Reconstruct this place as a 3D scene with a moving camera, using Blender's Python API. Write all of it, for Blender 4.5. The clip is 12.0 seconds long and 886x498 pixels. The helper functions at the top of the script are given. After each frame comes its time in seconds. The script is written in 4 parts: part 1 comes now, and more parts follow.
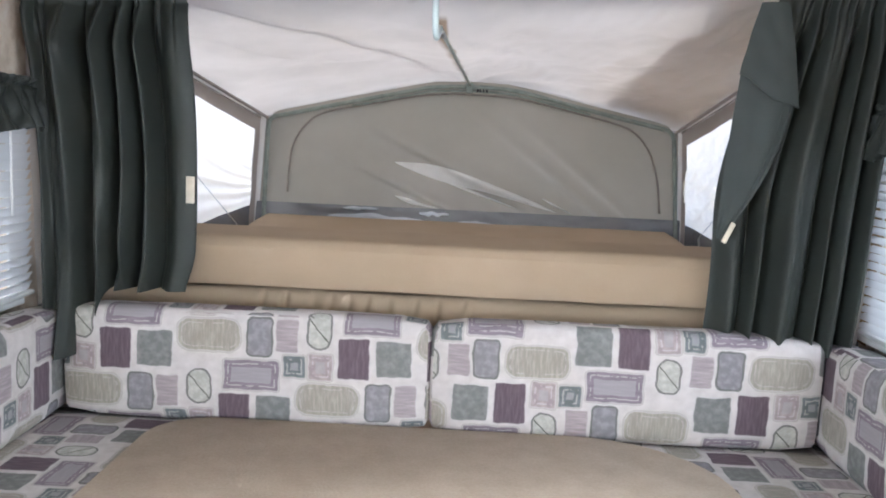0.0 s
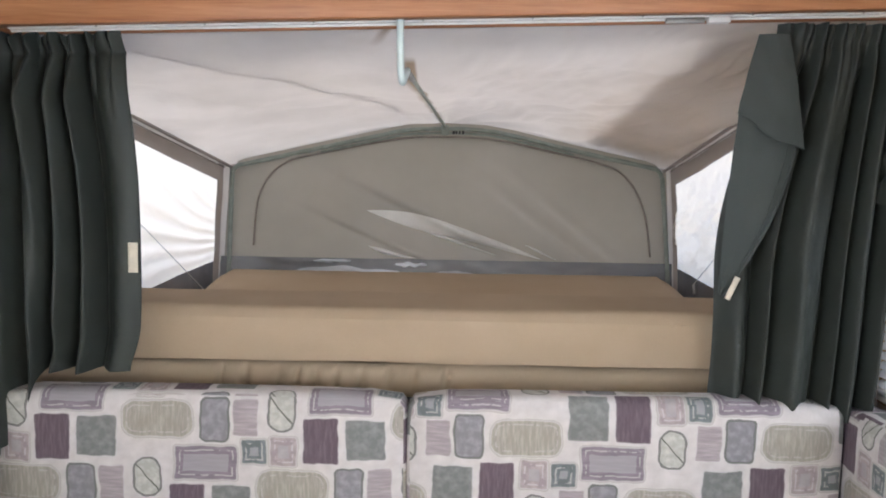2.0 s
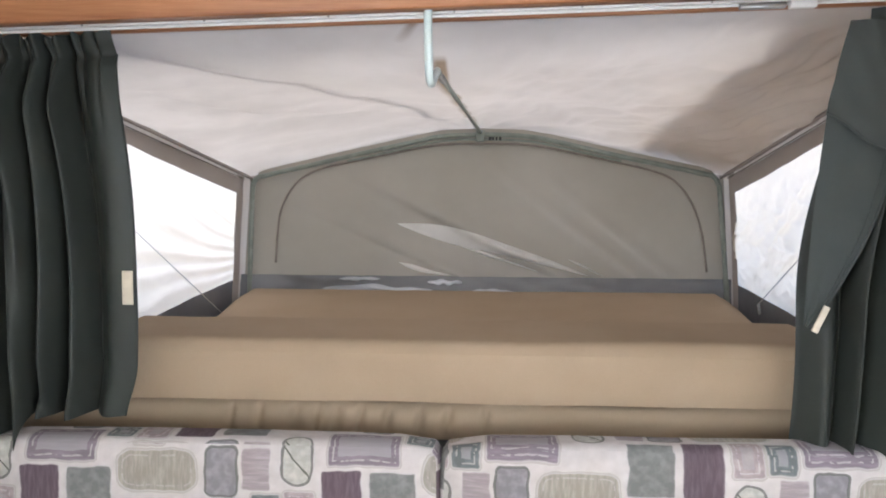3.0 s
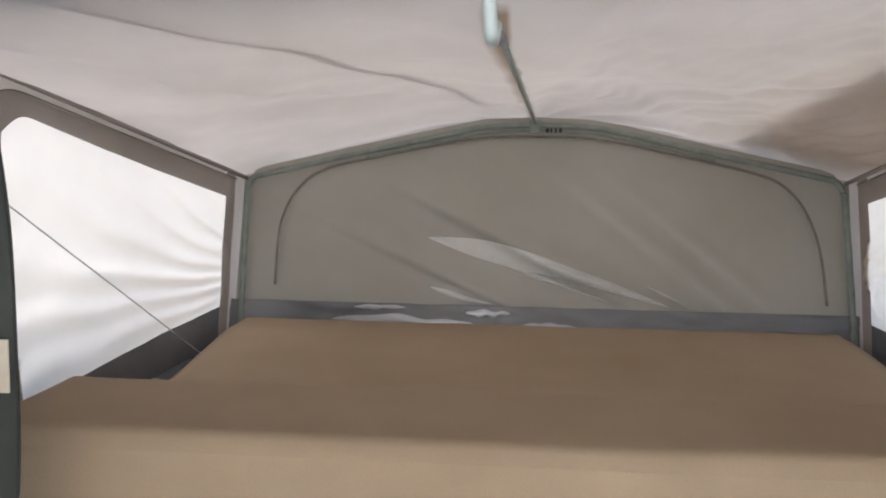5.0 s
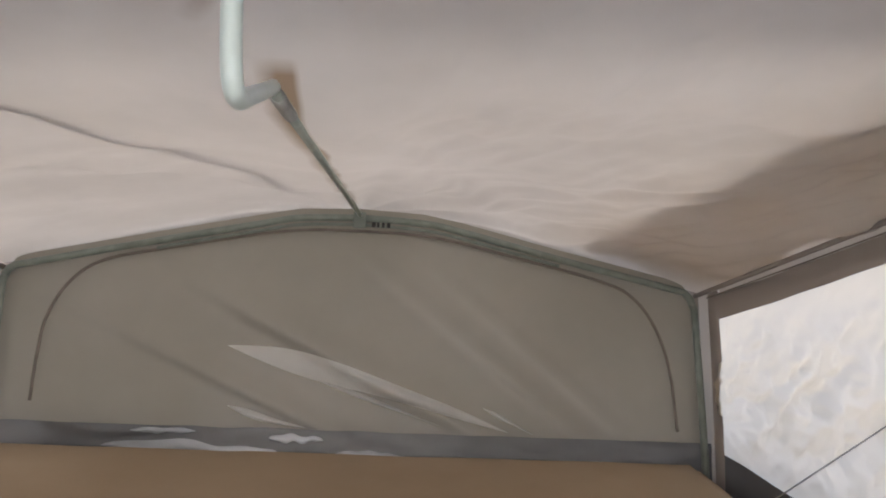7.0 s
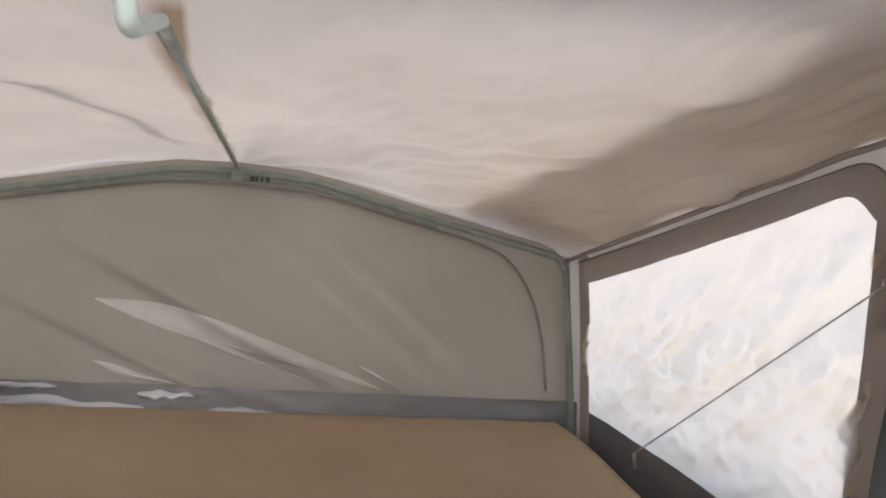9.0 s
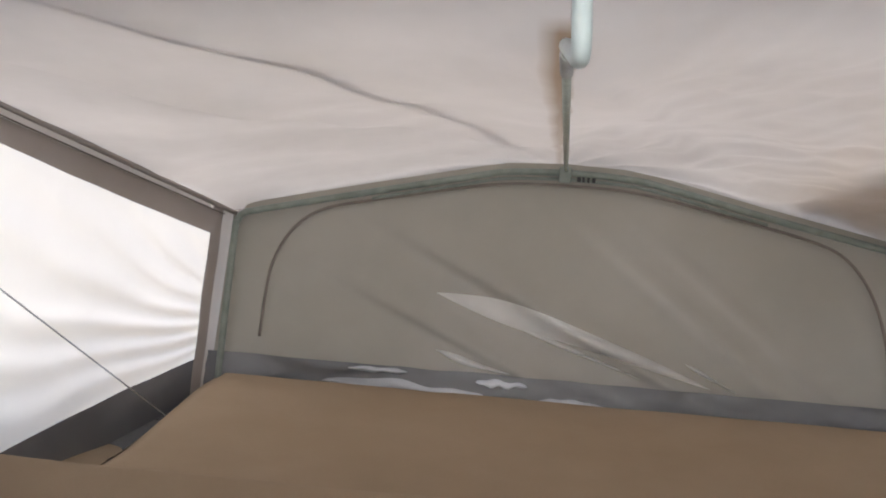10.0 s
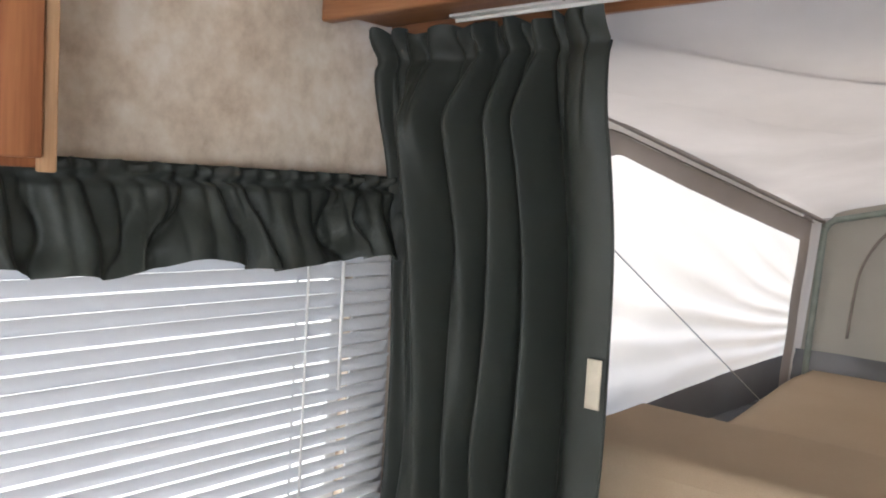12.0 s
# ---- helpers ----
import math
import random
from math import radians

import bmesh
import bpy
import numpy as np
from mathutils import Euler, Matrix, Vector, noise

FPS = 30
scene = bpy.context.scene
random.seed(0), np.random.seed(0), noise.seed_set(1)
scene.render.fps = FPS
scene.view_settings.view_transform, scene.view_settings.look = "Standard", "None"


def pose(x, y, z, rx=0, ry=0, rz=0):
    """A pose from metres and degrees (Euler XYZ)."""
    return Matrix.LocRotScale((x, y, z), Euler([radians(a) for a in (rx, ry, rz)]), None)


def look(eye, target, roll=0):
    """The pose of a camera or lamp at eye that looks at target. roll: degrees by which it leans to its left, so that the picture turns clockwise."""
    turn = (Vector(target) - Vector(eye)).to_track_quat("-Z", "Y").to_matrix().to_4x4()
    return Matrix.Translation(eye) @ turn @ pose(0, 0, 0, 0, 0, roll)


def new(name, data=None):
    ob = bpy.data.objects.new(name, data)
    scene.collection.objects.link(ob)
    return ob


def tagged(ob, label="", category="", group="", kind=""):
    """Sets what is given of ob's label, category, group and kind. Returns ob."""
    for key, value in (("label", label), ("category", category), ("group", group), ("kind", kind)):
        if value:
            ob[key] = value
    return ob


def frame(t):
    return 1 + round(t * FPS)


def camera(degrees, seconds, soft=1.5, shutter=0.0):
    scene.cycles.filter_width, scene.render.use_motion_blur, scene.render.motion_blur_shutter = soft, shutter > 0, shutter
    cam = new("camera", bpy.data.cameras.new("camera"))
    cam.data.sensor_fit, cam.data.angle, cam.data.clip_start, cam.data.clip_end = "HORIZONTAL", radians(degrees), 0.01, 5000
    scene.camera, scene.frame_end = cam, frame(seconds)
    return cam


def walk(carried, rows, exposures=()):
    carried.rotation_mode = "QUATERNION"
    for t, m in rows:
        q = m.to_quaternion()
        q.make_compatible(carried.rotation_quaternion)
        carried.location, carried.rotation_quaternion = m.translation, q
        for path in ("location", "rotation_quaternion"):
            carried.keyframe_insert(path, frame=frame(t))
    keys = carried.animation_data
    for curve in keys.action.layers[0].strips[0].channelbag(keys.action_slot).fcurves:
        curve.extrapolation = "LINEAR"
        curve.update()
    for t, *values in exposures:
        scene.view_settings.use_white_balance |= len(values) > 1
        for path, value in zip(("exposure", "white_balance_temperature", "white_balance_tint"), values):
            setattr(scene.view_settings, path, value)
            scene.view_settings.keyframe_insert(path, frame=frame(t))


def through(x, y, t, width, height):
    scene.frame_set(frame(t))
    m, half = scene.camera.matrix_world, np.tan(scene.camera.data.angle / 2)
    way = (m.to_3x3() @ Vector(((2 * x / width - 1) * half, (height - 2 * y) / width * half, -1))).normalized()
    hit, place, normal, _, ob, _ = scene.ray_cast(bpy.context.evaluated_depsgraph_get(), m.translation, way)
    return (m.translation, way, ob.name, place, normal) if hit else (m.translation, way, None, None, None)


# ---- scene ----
cam = camera(53.4, 12.0, 1.9)
EXPOSURES = [(0.0, 1.56, 5650, 9), (0.5, 1.56, 5950, 10), (1.5, 1.38, 5950, 10), (2.5, 1.43, 5950, 10), (3.2, 1.5, 5950, 10), (5.0, 1.12, 6050, 10), (6.0, 1.18, 5850, 10), (7.0, 0.98, 6350, 11), (9.0, 1.30, 6300, 11), (10.5, 1.15, 6000, 10), (11.2, 1.30, 5950, 9), (12.0, 1.38, 6100, 10)]
PATH = [
    (0, (0.048, 0.008, 1.368), (-0.002, 1.992, 1.119), 2.6),
    (0.5, (0.087, 0.032, 1.374), (0.094, 2.018, 1.14), 0.7),
    (1, (0.064, 0.054, 1.383), (0.091, 2.037, 1.129), -0.1),
    (1.5, (0.049, 0.103, 1.398), (0.103, 2.09, 1.171), 0.2),
    (2, (0.066, 0.226, 1.412), (0.048, 2.218, 1.239), 1.0),
    (2.5, (0.08, 0.361, 1.431), (-0.056, 2.351, 1.289), 1.2),
    (3, (0.062, 0.481, 1.433), (-0.038, 2.471, 1.267), 0.3),
    (3.2, (0.049, 0.515, 1.436), (-0.02, 2.506, 1.263), 0.1),
    (5, (-0.012, 1.126, 1.465), (-0.175, 3.111, 1.274), 0.9),
    (5.5, (-0.09, 1.263, 1.496), (-0.381, 3.237, 1.357), 2.8),
    (6, (-0.051, 1.351, 1.489), (-0.388, 3.322, 1.499), 3.1),
    (6.5, (-0.004, 1.419, 1.509), (-0.133, 3.415, 1.534), 2.4),
    (7, (0.051, 1.462, 1.497), (0.227, 3.454, 1.512), 3.0),
    (7.2, (0.073, 1.456, 1.49), (0.394, 3.43, 1.502), 3.3),
    (8.8, (0.054, 1.474, 1.49), (0.621, 3.392, 1.462), 4.7),
    (9, (0.035, 1.46, 1.481), (0.5, 3.405, 1.438), 4.9),
    (9.5, (-0.025, 1.448, 1.477), (0.122, 3.44, 1.384), 4.4),
    (10, (-0.08, 1.415, 1.484), (-0.235, 3.406, 1.378), 4.2),
    (10.5, (-0.134, 1.38, 1.493), (-0.513, 3.342, 1.419), 3.0),
    (11, (-0.205, 1.327, 1.508), (-0.758, 3.248, 1.466), 2.7),
    (11.5, (-0.16, 1.231, 1.488), (-1.045, 3.024, 1.435), 3.2),
    (12, (-0.071, 1.119, 1.463), (-1.332, 2.664, 1.316), 3.2),
]
walk(cam, [(t, look(eye, target, roll)) for t, eye, target, roll in PATH], EXPOSURES)

# ---- world and light ----
SUN_ELEV, SUN_AZ = 56.0, 193.0
world = bpy.data.worlds.new("sky")
scene.world = world
world.use_nodes = True
wn = world.node_tree
sky = wn.nodes.new("ShaderNodeTexSky")
sky.sky_type = "NISHITA"
sky.sun_disc = False
sky.sun_elevation, sky.sun_rotation = radians(SUN_ELEV), radians(SUN_AZ)
sky.air_density, sky.dust_density, sky.ozone_density = 0.8, 6.0, 0.4
wn.links.new(sky.outputs[0], wn.nodes["Background"].inputs[0])
wn.nodes["Background"].inputs[1].default_value = 0.15

sun_data = bpy.data.lights.new("sun", "SUN")
sun_data.energy, sun_data.angle, sun_data.color = 2.0, radians(14), (1.0, 0.97, 0.93)
sun = new("sun", sun_data)
az, el = radians(SUN_AZ), radians(SUN_ELEV)
to_sun = Vector((math.sin(az) * math.cos(el), math.cos(az) * math.cos(el), math.sin(el)))
sun.matrix_world = look(to_sun * 30, (0, 0, 0))


def window_light(name, x, y0, y1, z0, z1, power):
    """An area lamp standing for daylight in a side window's opening, seen or added."""
    d = bpy.data.lights.new(name, "AREA")
    d.shape, d.size, d.size_y, d.energy, d.color = "RECTANGLE", y1 - y0, z1 - z0, power, (0.93, 0.96, 1.0)
    ob = new(name, d)
    c = Vector((x, (y0 + y1) / 2, (z0 + z1) / 2))
    ob.matrix_world = look(c, c + Vector((-x, 0, 0)))
    return ob


WIN_L, WIN_R = (0.55, 2.125), (0.55, 2.20)
WZ0, WZ1 = 0.93, 1.47
window_light("daylight_left", -1.17, *WIN_L, WZ0, WZ1, 0.4)
window_light("daylight_right", 1.17, *WIN_R, WZ0, WZ1, 2.6)
# Unseen rear openings, added with fill lamps to brighten the interior.
REAR_FILL_WIN = (-1.45, 0.25)
window_light("fill_left_rear", -1.17, *REAR_FILL_WIN, WZ0, WZ1, 20)
window_light("fill_right_rear", 1.17, *REAR_FILL_WIN, WZ0, WZ1, 20)

# ---- materials ----


class Nodes:
    """A small wrapper for building node materials."""

    def __init__(self, name):
        self.mat = bpy.data.materials.new(name)
        self.mat.use_nodes = True
        self.t = self.mat.node_tree
        self.bsdf = self.t.nodes["Principled BSDF"]
        self.out = self.t.nodes["Material Output"]

    def put(self, socket, value):
        if hasattr(value, "is_output"):
            self.t.links.new(value, socket)
        else:
            socket.default_value = value

    def node(self, kind, *values, **settings):
        n = self.t.nodes.new("ShaderNode" + kind)
        for key, value in settings.items():
            setattr(n, key, value)
        for index, value in enumerate(values):
            if value is not None:
                self.put(n.inputs[index], value)
        return n

    def math(self, op, *values):
        return self.node("Math", *values, operation=op).outputs[0]

    def vec(self, op, *values):
        n = self.node("VectorMath", *values, operation=op)
        return n.outputs["Value"] if op == "LENGTH" else n.outputs[0]

    def coord(self, which="Object"):
        return self.node("TexCoord").outputs[which]

    def noise(self, vector, scale, detail=3.0, rough=0.5):
        n = self.node("TexNoise")
        self.put(n.inputs["Vector"], vector)
        n.inputs["Scale"].default_value, n.inputs["Detail"].default_value, n.inputs["Roughness"].default_value = scale, detail, rough
        return n.outputs[0]

    def ramp(self, fac, *stops):
        n = self.node("ValToRGB", fac)
        els = n.color_ramp.elements
        while len(els) < len(stops):
            els.new(0.5)
        for e, (p, c) in zip(els, stops):
            e.position, e.color = p, (*c, 1)
        return n.outputs[0]

    def mix(self, fac, a, b, blend="MIX"):
        n = self.node("Mix", data_type="RGBA", blend_type=blend)
        self.put(n.inputs[0], fac)
        self.put(n.inputs[6], a if hasattr(a, "is_output") else (*a, 1))
        self.put(n.inputs[7], b if hasattr(b, "is_output") else (*b, 1))
        return n.outputs[2]

    def scaled(self, vector, x, y, z):
        return self.vec("MULTIPLY", vector, (x, y, z))

    def bump(self, height, strength=0.3, distance=0.002):
        n = self.node("Bump")
        n.inputs["Strength"].default_value, n.inputs["Distance"].default_value = strength, distance
        self.put(n.inputs["Height"], height)
        return n.outputs[0]

    def surface(self, color, rough=0.8, normal=None, metal=0.0, specular=0.4):
        self.put(self.bsdf.inputs["Base Color"], color if hasattr(color, "is_output") else (*color, 1))
        self.put(self.bsdf.inputs["Roughness"], rough)
        self.bsdf.inputs["Metallic"].default_value = metal
        self.bsdf.inputs["Specular IOR Level"].default_value = specular
        if normal is not None:
            self.put(self.bsdf.inputs["Normal"], normal)
        return self.mat

    def see_through(self, color, share, normal=None):
        """Lets the share of the light come through the cloth, as thin cloth does."""
        tr = self.node("BsdfTranslucent", color if hasattr(color, "is_output") else (*color, 1))
        if normal is not None:
            self.put(tr.inputs["Normal"], normal)
        m = self.node("MixShader", share, self.bsdf.outputs[0], tr.outputs[0])
        self.t.links.new(m.outputs[0], self.out.inputs[0])
        return self.mat


def mat_cloth(name, dark, light, weave=900.0, rough=0.9, strength=0.25, blotch=6.0, sheen=0.0):
    n = Nodes(name)
    p = n.coord()
    big, fine = n.noise(p, blotch, 4), n.noise(p, weave, 2)
    both = n.math("ADD", n.math("MULTIPLY", big, 0.6), n.math("MULTIPLY", fine, 0.4))
    col = n.ramp(both, (0.3, dark), (0.7, light))
    n.bsdf.inputs["Sheen Weight"].default_value = sheen
    return n.surface(col, rough, n.bump(n.math("ADD", fine, n.math("MULTIPLY", n.noise(p, 25, 3), 1.5)), strength, 0.002), specular=0.2)


def mat_canvas(name, dark, light, share, through, rough=0.75, crease=0.5, specular=0.25, brown_marks=False):
    """Tent cloth: soft creases, faint blotches, light coming through."""
    n = Nodes(name)
    p = n.coord()
    warp = n.vec("ADD", p, n.scaled(n.node("TexNoise", p).outputs[1], 0.12, 0.12, 0.12))
    folds = n.noise(n.scaled(warp, 3.0, 4.0, 4.0), 1.0, 3, 0.45)
    weave = n.noise(p, 700, 2)
    stains = n.noise(p, 2.2, 5, 0.6)
    col = n.ramp(stains, (0.3, dark), (0.68, light))
    if brown_marks:
        # brown strip beside the roof pole, fading towards the bow
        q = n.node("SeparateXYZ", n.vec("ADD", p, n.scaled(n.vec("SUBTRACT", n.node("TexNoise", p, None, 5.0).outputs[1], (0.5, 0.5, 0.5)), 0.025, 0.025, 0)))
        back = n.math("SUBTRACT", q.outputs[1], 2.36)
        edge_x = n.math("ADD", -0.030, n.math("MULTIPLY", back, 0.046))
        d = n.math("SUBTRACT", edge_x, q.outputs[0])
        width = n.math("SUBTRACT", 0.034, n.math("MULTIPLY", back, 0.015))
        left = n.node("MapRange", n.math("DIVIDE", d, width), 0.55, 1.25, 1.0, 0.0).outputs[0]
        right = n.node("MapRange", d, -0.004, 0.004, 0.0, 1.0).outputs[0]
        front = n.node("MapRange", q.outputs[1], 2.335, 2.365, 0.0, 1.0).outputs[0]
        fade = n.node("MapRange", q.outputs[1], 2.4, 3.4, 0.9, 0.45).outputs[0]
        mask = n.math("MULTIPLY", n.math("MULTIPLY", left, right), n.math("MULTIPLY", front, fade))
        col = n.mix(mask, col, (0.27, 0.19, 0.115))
        # short brown streak near the front bar
        flat = n.node("CombineXYZ", q.outputs[0], q.outputs[1], 0.0).outputs[0]
        a = n.vec("SUBTRACT", flat, (-0.074, 2.190, 0))
        along = n.node("MapRange", n.node("VectorMath", a, (-0.045, 0.085, 0), operation="DOT_PRODUCT").outputs["Value"], 0.0, 0.00925, 0.0, 1.0).outputs[0]
        off = n.vec("SUBTRACT", a, n.node("CombineXYZ", n.math("MULTIPLY", along, -0.045), n.math("MULTIPLY", along, 0.085), 0.0).outputs[0])
        spot = n.math("MULTIPLY", n.node("MapRange", n.vec("LENGTH", off), 0.004, 0.016, 1.0, 0.0).outputs[0], n.node("MapRange", along, 0.3, 1.0, 0.75, 0.15).outputs[0])
        col = n.mix(spot, col, (0.27, 0.19, 0.13))
    nor = n.bump(n.math("ADD", n.math("MULTIPLY", folds, 1.0), n.math("MULTIPLY", weave, 0.02)), crease, 0.03)
    n.surface(col, rough, nor, specular=specular)
    return n.see_through(n.mix(1.0, col, through, "MULTIPLY"), share, nor)


def mat_wood(name, dark, mid, light, along="X", rough=0.35):
    n = Nodes(name)
    p = n.coord()
    stretch = {"X": (1.2, 22, 22), "Y": (22, 1.2, 22), "Z": (22, 22, 1.2)}[along]
    q = n.scaled(p, *stretch)
    grain = n.noise(q, 1.6, 6, 0.62)
    pores = n.noise(n.scaled(q, 3, 3, 3), 4.0, 3)
    col = n.ramp(n.math("ADD", n.math("MULTIPLY", grain, 0.75), n.math("MULTIPLY", pores, 0.25)), (0.32, dark), (0.5, mid), (0.68, light))
    return n.surface(col, n.math("ADD", rough, n.math("MULTIPLY", pores, 0.15)), n.bump(pores, 0.12, 0.001))


def mat_plain(name, color, rough=0.5, metal=0.0, vary=0.15, scale=30.0):
    n = Nodes(name)
    f = n.noise(n.coord(), scale, 4)
    a, b = [c * (1 - vary) for c in color], [min(1, c * (1 + vary)) for c in color]
    return n.surface(n.ramp(f, (0.3, a), (0.7, b)), rough, n.bump(f, 0.05, 0.001), metal)


def mat_wallpaper():
    n = Nodes("mottled_wallpaper")
    p = n.coord()
    a, b, c = n.noise(p, 9, 6, 0.65), n.noise(p, 26, 5, 0.6), n.noise(p, 420, 2)
    f = n.math("ADD", n.math("MULTIPLY", a, 0.6), n.math("MULTIPLY", b, 0.4))
    col = n.ramp(f, (0.36, (0.46, 0.36, 0.27)), (0.5, (0.64, 0.54, 0.43)), (0.62, (0.74, 0.67, 0.58)))
    return n.surface(col, 0.6, n.bump(c, 0.1, 0.001))


def mat_print():
    """Off-white upholstery printed with drifting blocks: a motif row repeats every 0.575 m and each next row shifts by half."""
    n = Nodes("block_print_upholstery")
    uv = n.coord("UV")
    wob = n.vec("SUBTRACT", n.node("TexNoise", uv, None, 28.0).outputs[1], (0.5, 0.5, 0.5))
    p = n.vec("ADD", uv, n.scaled(wob, 0.011, 0.011, 0))
    period, row = 0.575, 0.147
    strokes = n.noise(n.scaled(uv, 160, 22, 1), 1.0, 3, 0.6)
    strokes2 = n.noise(n.scaled(uv, 18, 150, 1), 1.0, 3, 0.6)
    mottle = n.noise(uv, 60, 4)
    col = n.ramp(n.noise(uv, 35, 4), (0.3, (0.47, 0.44, 0.425)), (0.7, (0.57, 0.535, 0.52)))
    motifs = [  # centre, half size, corner, colour, stroke kind, outline
        (0.037, -0.050, 0.037, 0.049, 0.004, (0.125, 0.092, 0.108), 1, 0),
        (0.132, -0.046, 0.042, 0.043, 0.004, (0.19, 0.193, 0.183), 3, 0),
        (0.263, -0.007, 0.074, 0.038, 0.028, (0.32, 0.295, 0.25), 1, 4),
        (0.385, -0.008, 0.030, 0.046, 0.012, (0.235, 0.225, 0.235), 3, 2),
        (0.451, -0.002, 0.026, 0.038, 0.004, (0.33, 0.285, 0.29), 2, 0),
        (0.528, 0.013, 0.028, 0.041, 0.024, (0.42, 0.41, 0.37), 3, 3),
        (0.366, -0.101, 0.066, 0.036, 0.004, (0.215, 0.18, 0.205), 2, 5),
        (0.470, -0.074, 0.026, 0.026, 0.004, (0.15, 0.165, 0.165), 3, 5),
        (0.532, -0.074, 0.028, 0.031, 0.004, (0.34, 0.285, 0.285), 3, 5),
    ]
    sep = n.node("SeparateXYZ", p)
    for cu, cv, hu, hv, r, tint, kind, ring in motifs:
        dv = n.math("SUBTRACT", sep.outputs[1], cv)
        j = n.math("ROUND", n.math("DIVIDE", dv, row))
        dv = n.math("SUBTRACT", dv, n.math("MULTIPLY", j, row))
        du = n.math("SUBTRACT", n.math("SUBTRACT", sep.outputs[0], cu), n.math("MULTIPLY", j, period / 2))
        du = n.math("SUBTRACT", du, n.math("MULTIPLY", n.math("ROUND", n.math("DIVIDE", du, period)), period))
        d = n.node("CombineXYZ", du, dv, 0.0).outputs[0]
        q = n.vec("ADD", n.vec("ABSOLUTE", d), (r - hu, r - hv, 0))
        qs = n.node("SeparateXYZ", q)
        deep = n.math("MINIMUM", n.math("MAXIMUM", qs.outputs[0], qs.outputs[1]), 0.0)
        sd = n.math("ADD", n.math("SUBTRACT", n.vec("LENGTH", n.vec("MAXIMUM", q, (0, 0, 0))), r), deep)
        inside = n.node("MapRange", sd, 0.0015, -0.0015, 0.0, 1.0).outputs[0]
        grain = {1: strokes, 2: strokes2, 3: mottle}[kind]
        lighter = [min(1, c * 1.16 + 0.015) for c in tint]
        paint = n.ramp(grain, (0.42, [c * 0.9 for c in tint]), (0.68, lighter))
        if ring == 3:
            line = n.math("LESS_THAN", n.math("ABSOLUTE", n.math("ADD", n.math("MULTIPLY", du, 1.1), dv)), 0.0022)
            paint = n.mix(line, paint, (0.13, 0.13, 0.11))
        if ring in (4, 5):
            # brushed pale lines set inside the block
            line = n.math("LESS_THAN", n.math("ABSOLUTE", n.math("ADD", sd, 0.009)), 0.0016)
            line = n.math("MULTIPLY", line, n.math("GREATER_THAN", mottle, 0.47))
            paint = n.mix(n.math("MULTIPLY", line, 0.30 if ring == 4 else 0.5), paint, (0.55, 0.52, 0.49))
        if ring == 5:
            core = n.math("LESS_THAN", sd, -0.017)
            paint = n.mix(n.math("MULTIPLY", core, 0.55), paint, (0.36, 0.35, 0.35))
        col = n.mix(inside, col, paint)
        if ring:
            width = 0.0016 if ring in (1, 4, 5) else 0.0024
            shade = (0.40, 0.37, 0.34) if ring in (1, 4, 5) else (0.13, 0.13, 0.12)
            edge = n.math("LESS_THAN", n.math("ABSOLUTE", n.math("SUBTRACT", sd, 0.003 if ring in (1, 4, 5) else 0.0)), width)
            col = n.mix(n.math("MULTIPLY", edge, 0.85), col, shade)
    weave = n.noise(uv, 700, 2)
    soft = n.noise(uv, 14, 3)
    return n.surface(col, 0.9, n.bump(n.math("ADD", n.math("MULTIPLY", weave, 0.3), soft), 0.3, 0.004), specular=0.2)


M_PRINT = mat_print()
M_TAN = mat_cloth("tan_mattress_cloth", (0.352, 0.267, 0.178), (0.435, 0.337, 0.237), 600, blotch=4)
M_BOARD = mat_cloth("tan_nubby_cloth", (0.44, 0.355, 0.265), (0.57, 0.475, 0.37), 160, strength=0.5, blotch=14)
M_GREEN = mat_cloth("dark_green_curtain_cloth", (0.028, 0.032, 0.028), (0.039, 0.044, 0.038), 800, 0.46, 0.12)
M_FLAP = mat_cloth("curtain_lining_cloth", (0.046, 0.053, 0.050), (0.064, 0.073, 0.069), 800, 0.8, 0.15)
M_ROOF = mat_canvas("beige_roof_canvas", (0.55, 0.525, 0.49), (0.67, 0.64, 0.605), 0.215, (0.97, 0.945, 0.92), brown_marks=True)
M_BACK = mat_canvas("grey_beige_back_canvas", (0.295, 0.277, 0.234), (0.345, 0.325, 0.282), 0.17, (0.95, 0.92, 0.88), 0.38, 0.2, 0.5)
M_BAND = mat_canvas("taupe_seam_canvas", (0.33, 0.29, 0.26), (0.39, 0.35, 0.32), 0.14, (0.9, 0.85, 0.8), crease=0.3)
M_FLAPWIN = mat_canvas("white_window_flap", (0.90, 0.89, 0.86), (0.96, 0.95, 0.92), 0.90, (1, 0.955, 0.86), 0.5, 0.6)
M_ZIP = mat_plain("brown_zipper_tape", (0.20, 0.172, 0.148), 0.6)
# Unseen added sheet, brown so that the roof's shade turns warm.
M_SHADE_SHEET = mat_canvas("brown_shade_sheet", (0.25, 0.19, 0.11), (0.36, 0.28, 0.17), 0.40, (0.95, 0.62, 0.27))
M_VINYL = mat_canvas("grey_vinyl", (0.13, 0.135, 0.145), (0.19, 0.195, 0.208), 0.02, (1, 1, 1), 0.16, 1.0, 0.9)
M_CHERRY = mat_wood("reddish_cherry_wood", (0.20, 0.078, 0.032), (0.33, 0.145, 0.064), (0.43, 0.21, 0.10), "X")
M_CHERRY_Z = mat_wood("upright_cherry_wood", (0.16, 0.055, 0.02), (0.27, 0.10, 0.04), (0.36, 0.15, 0.06), "Z")
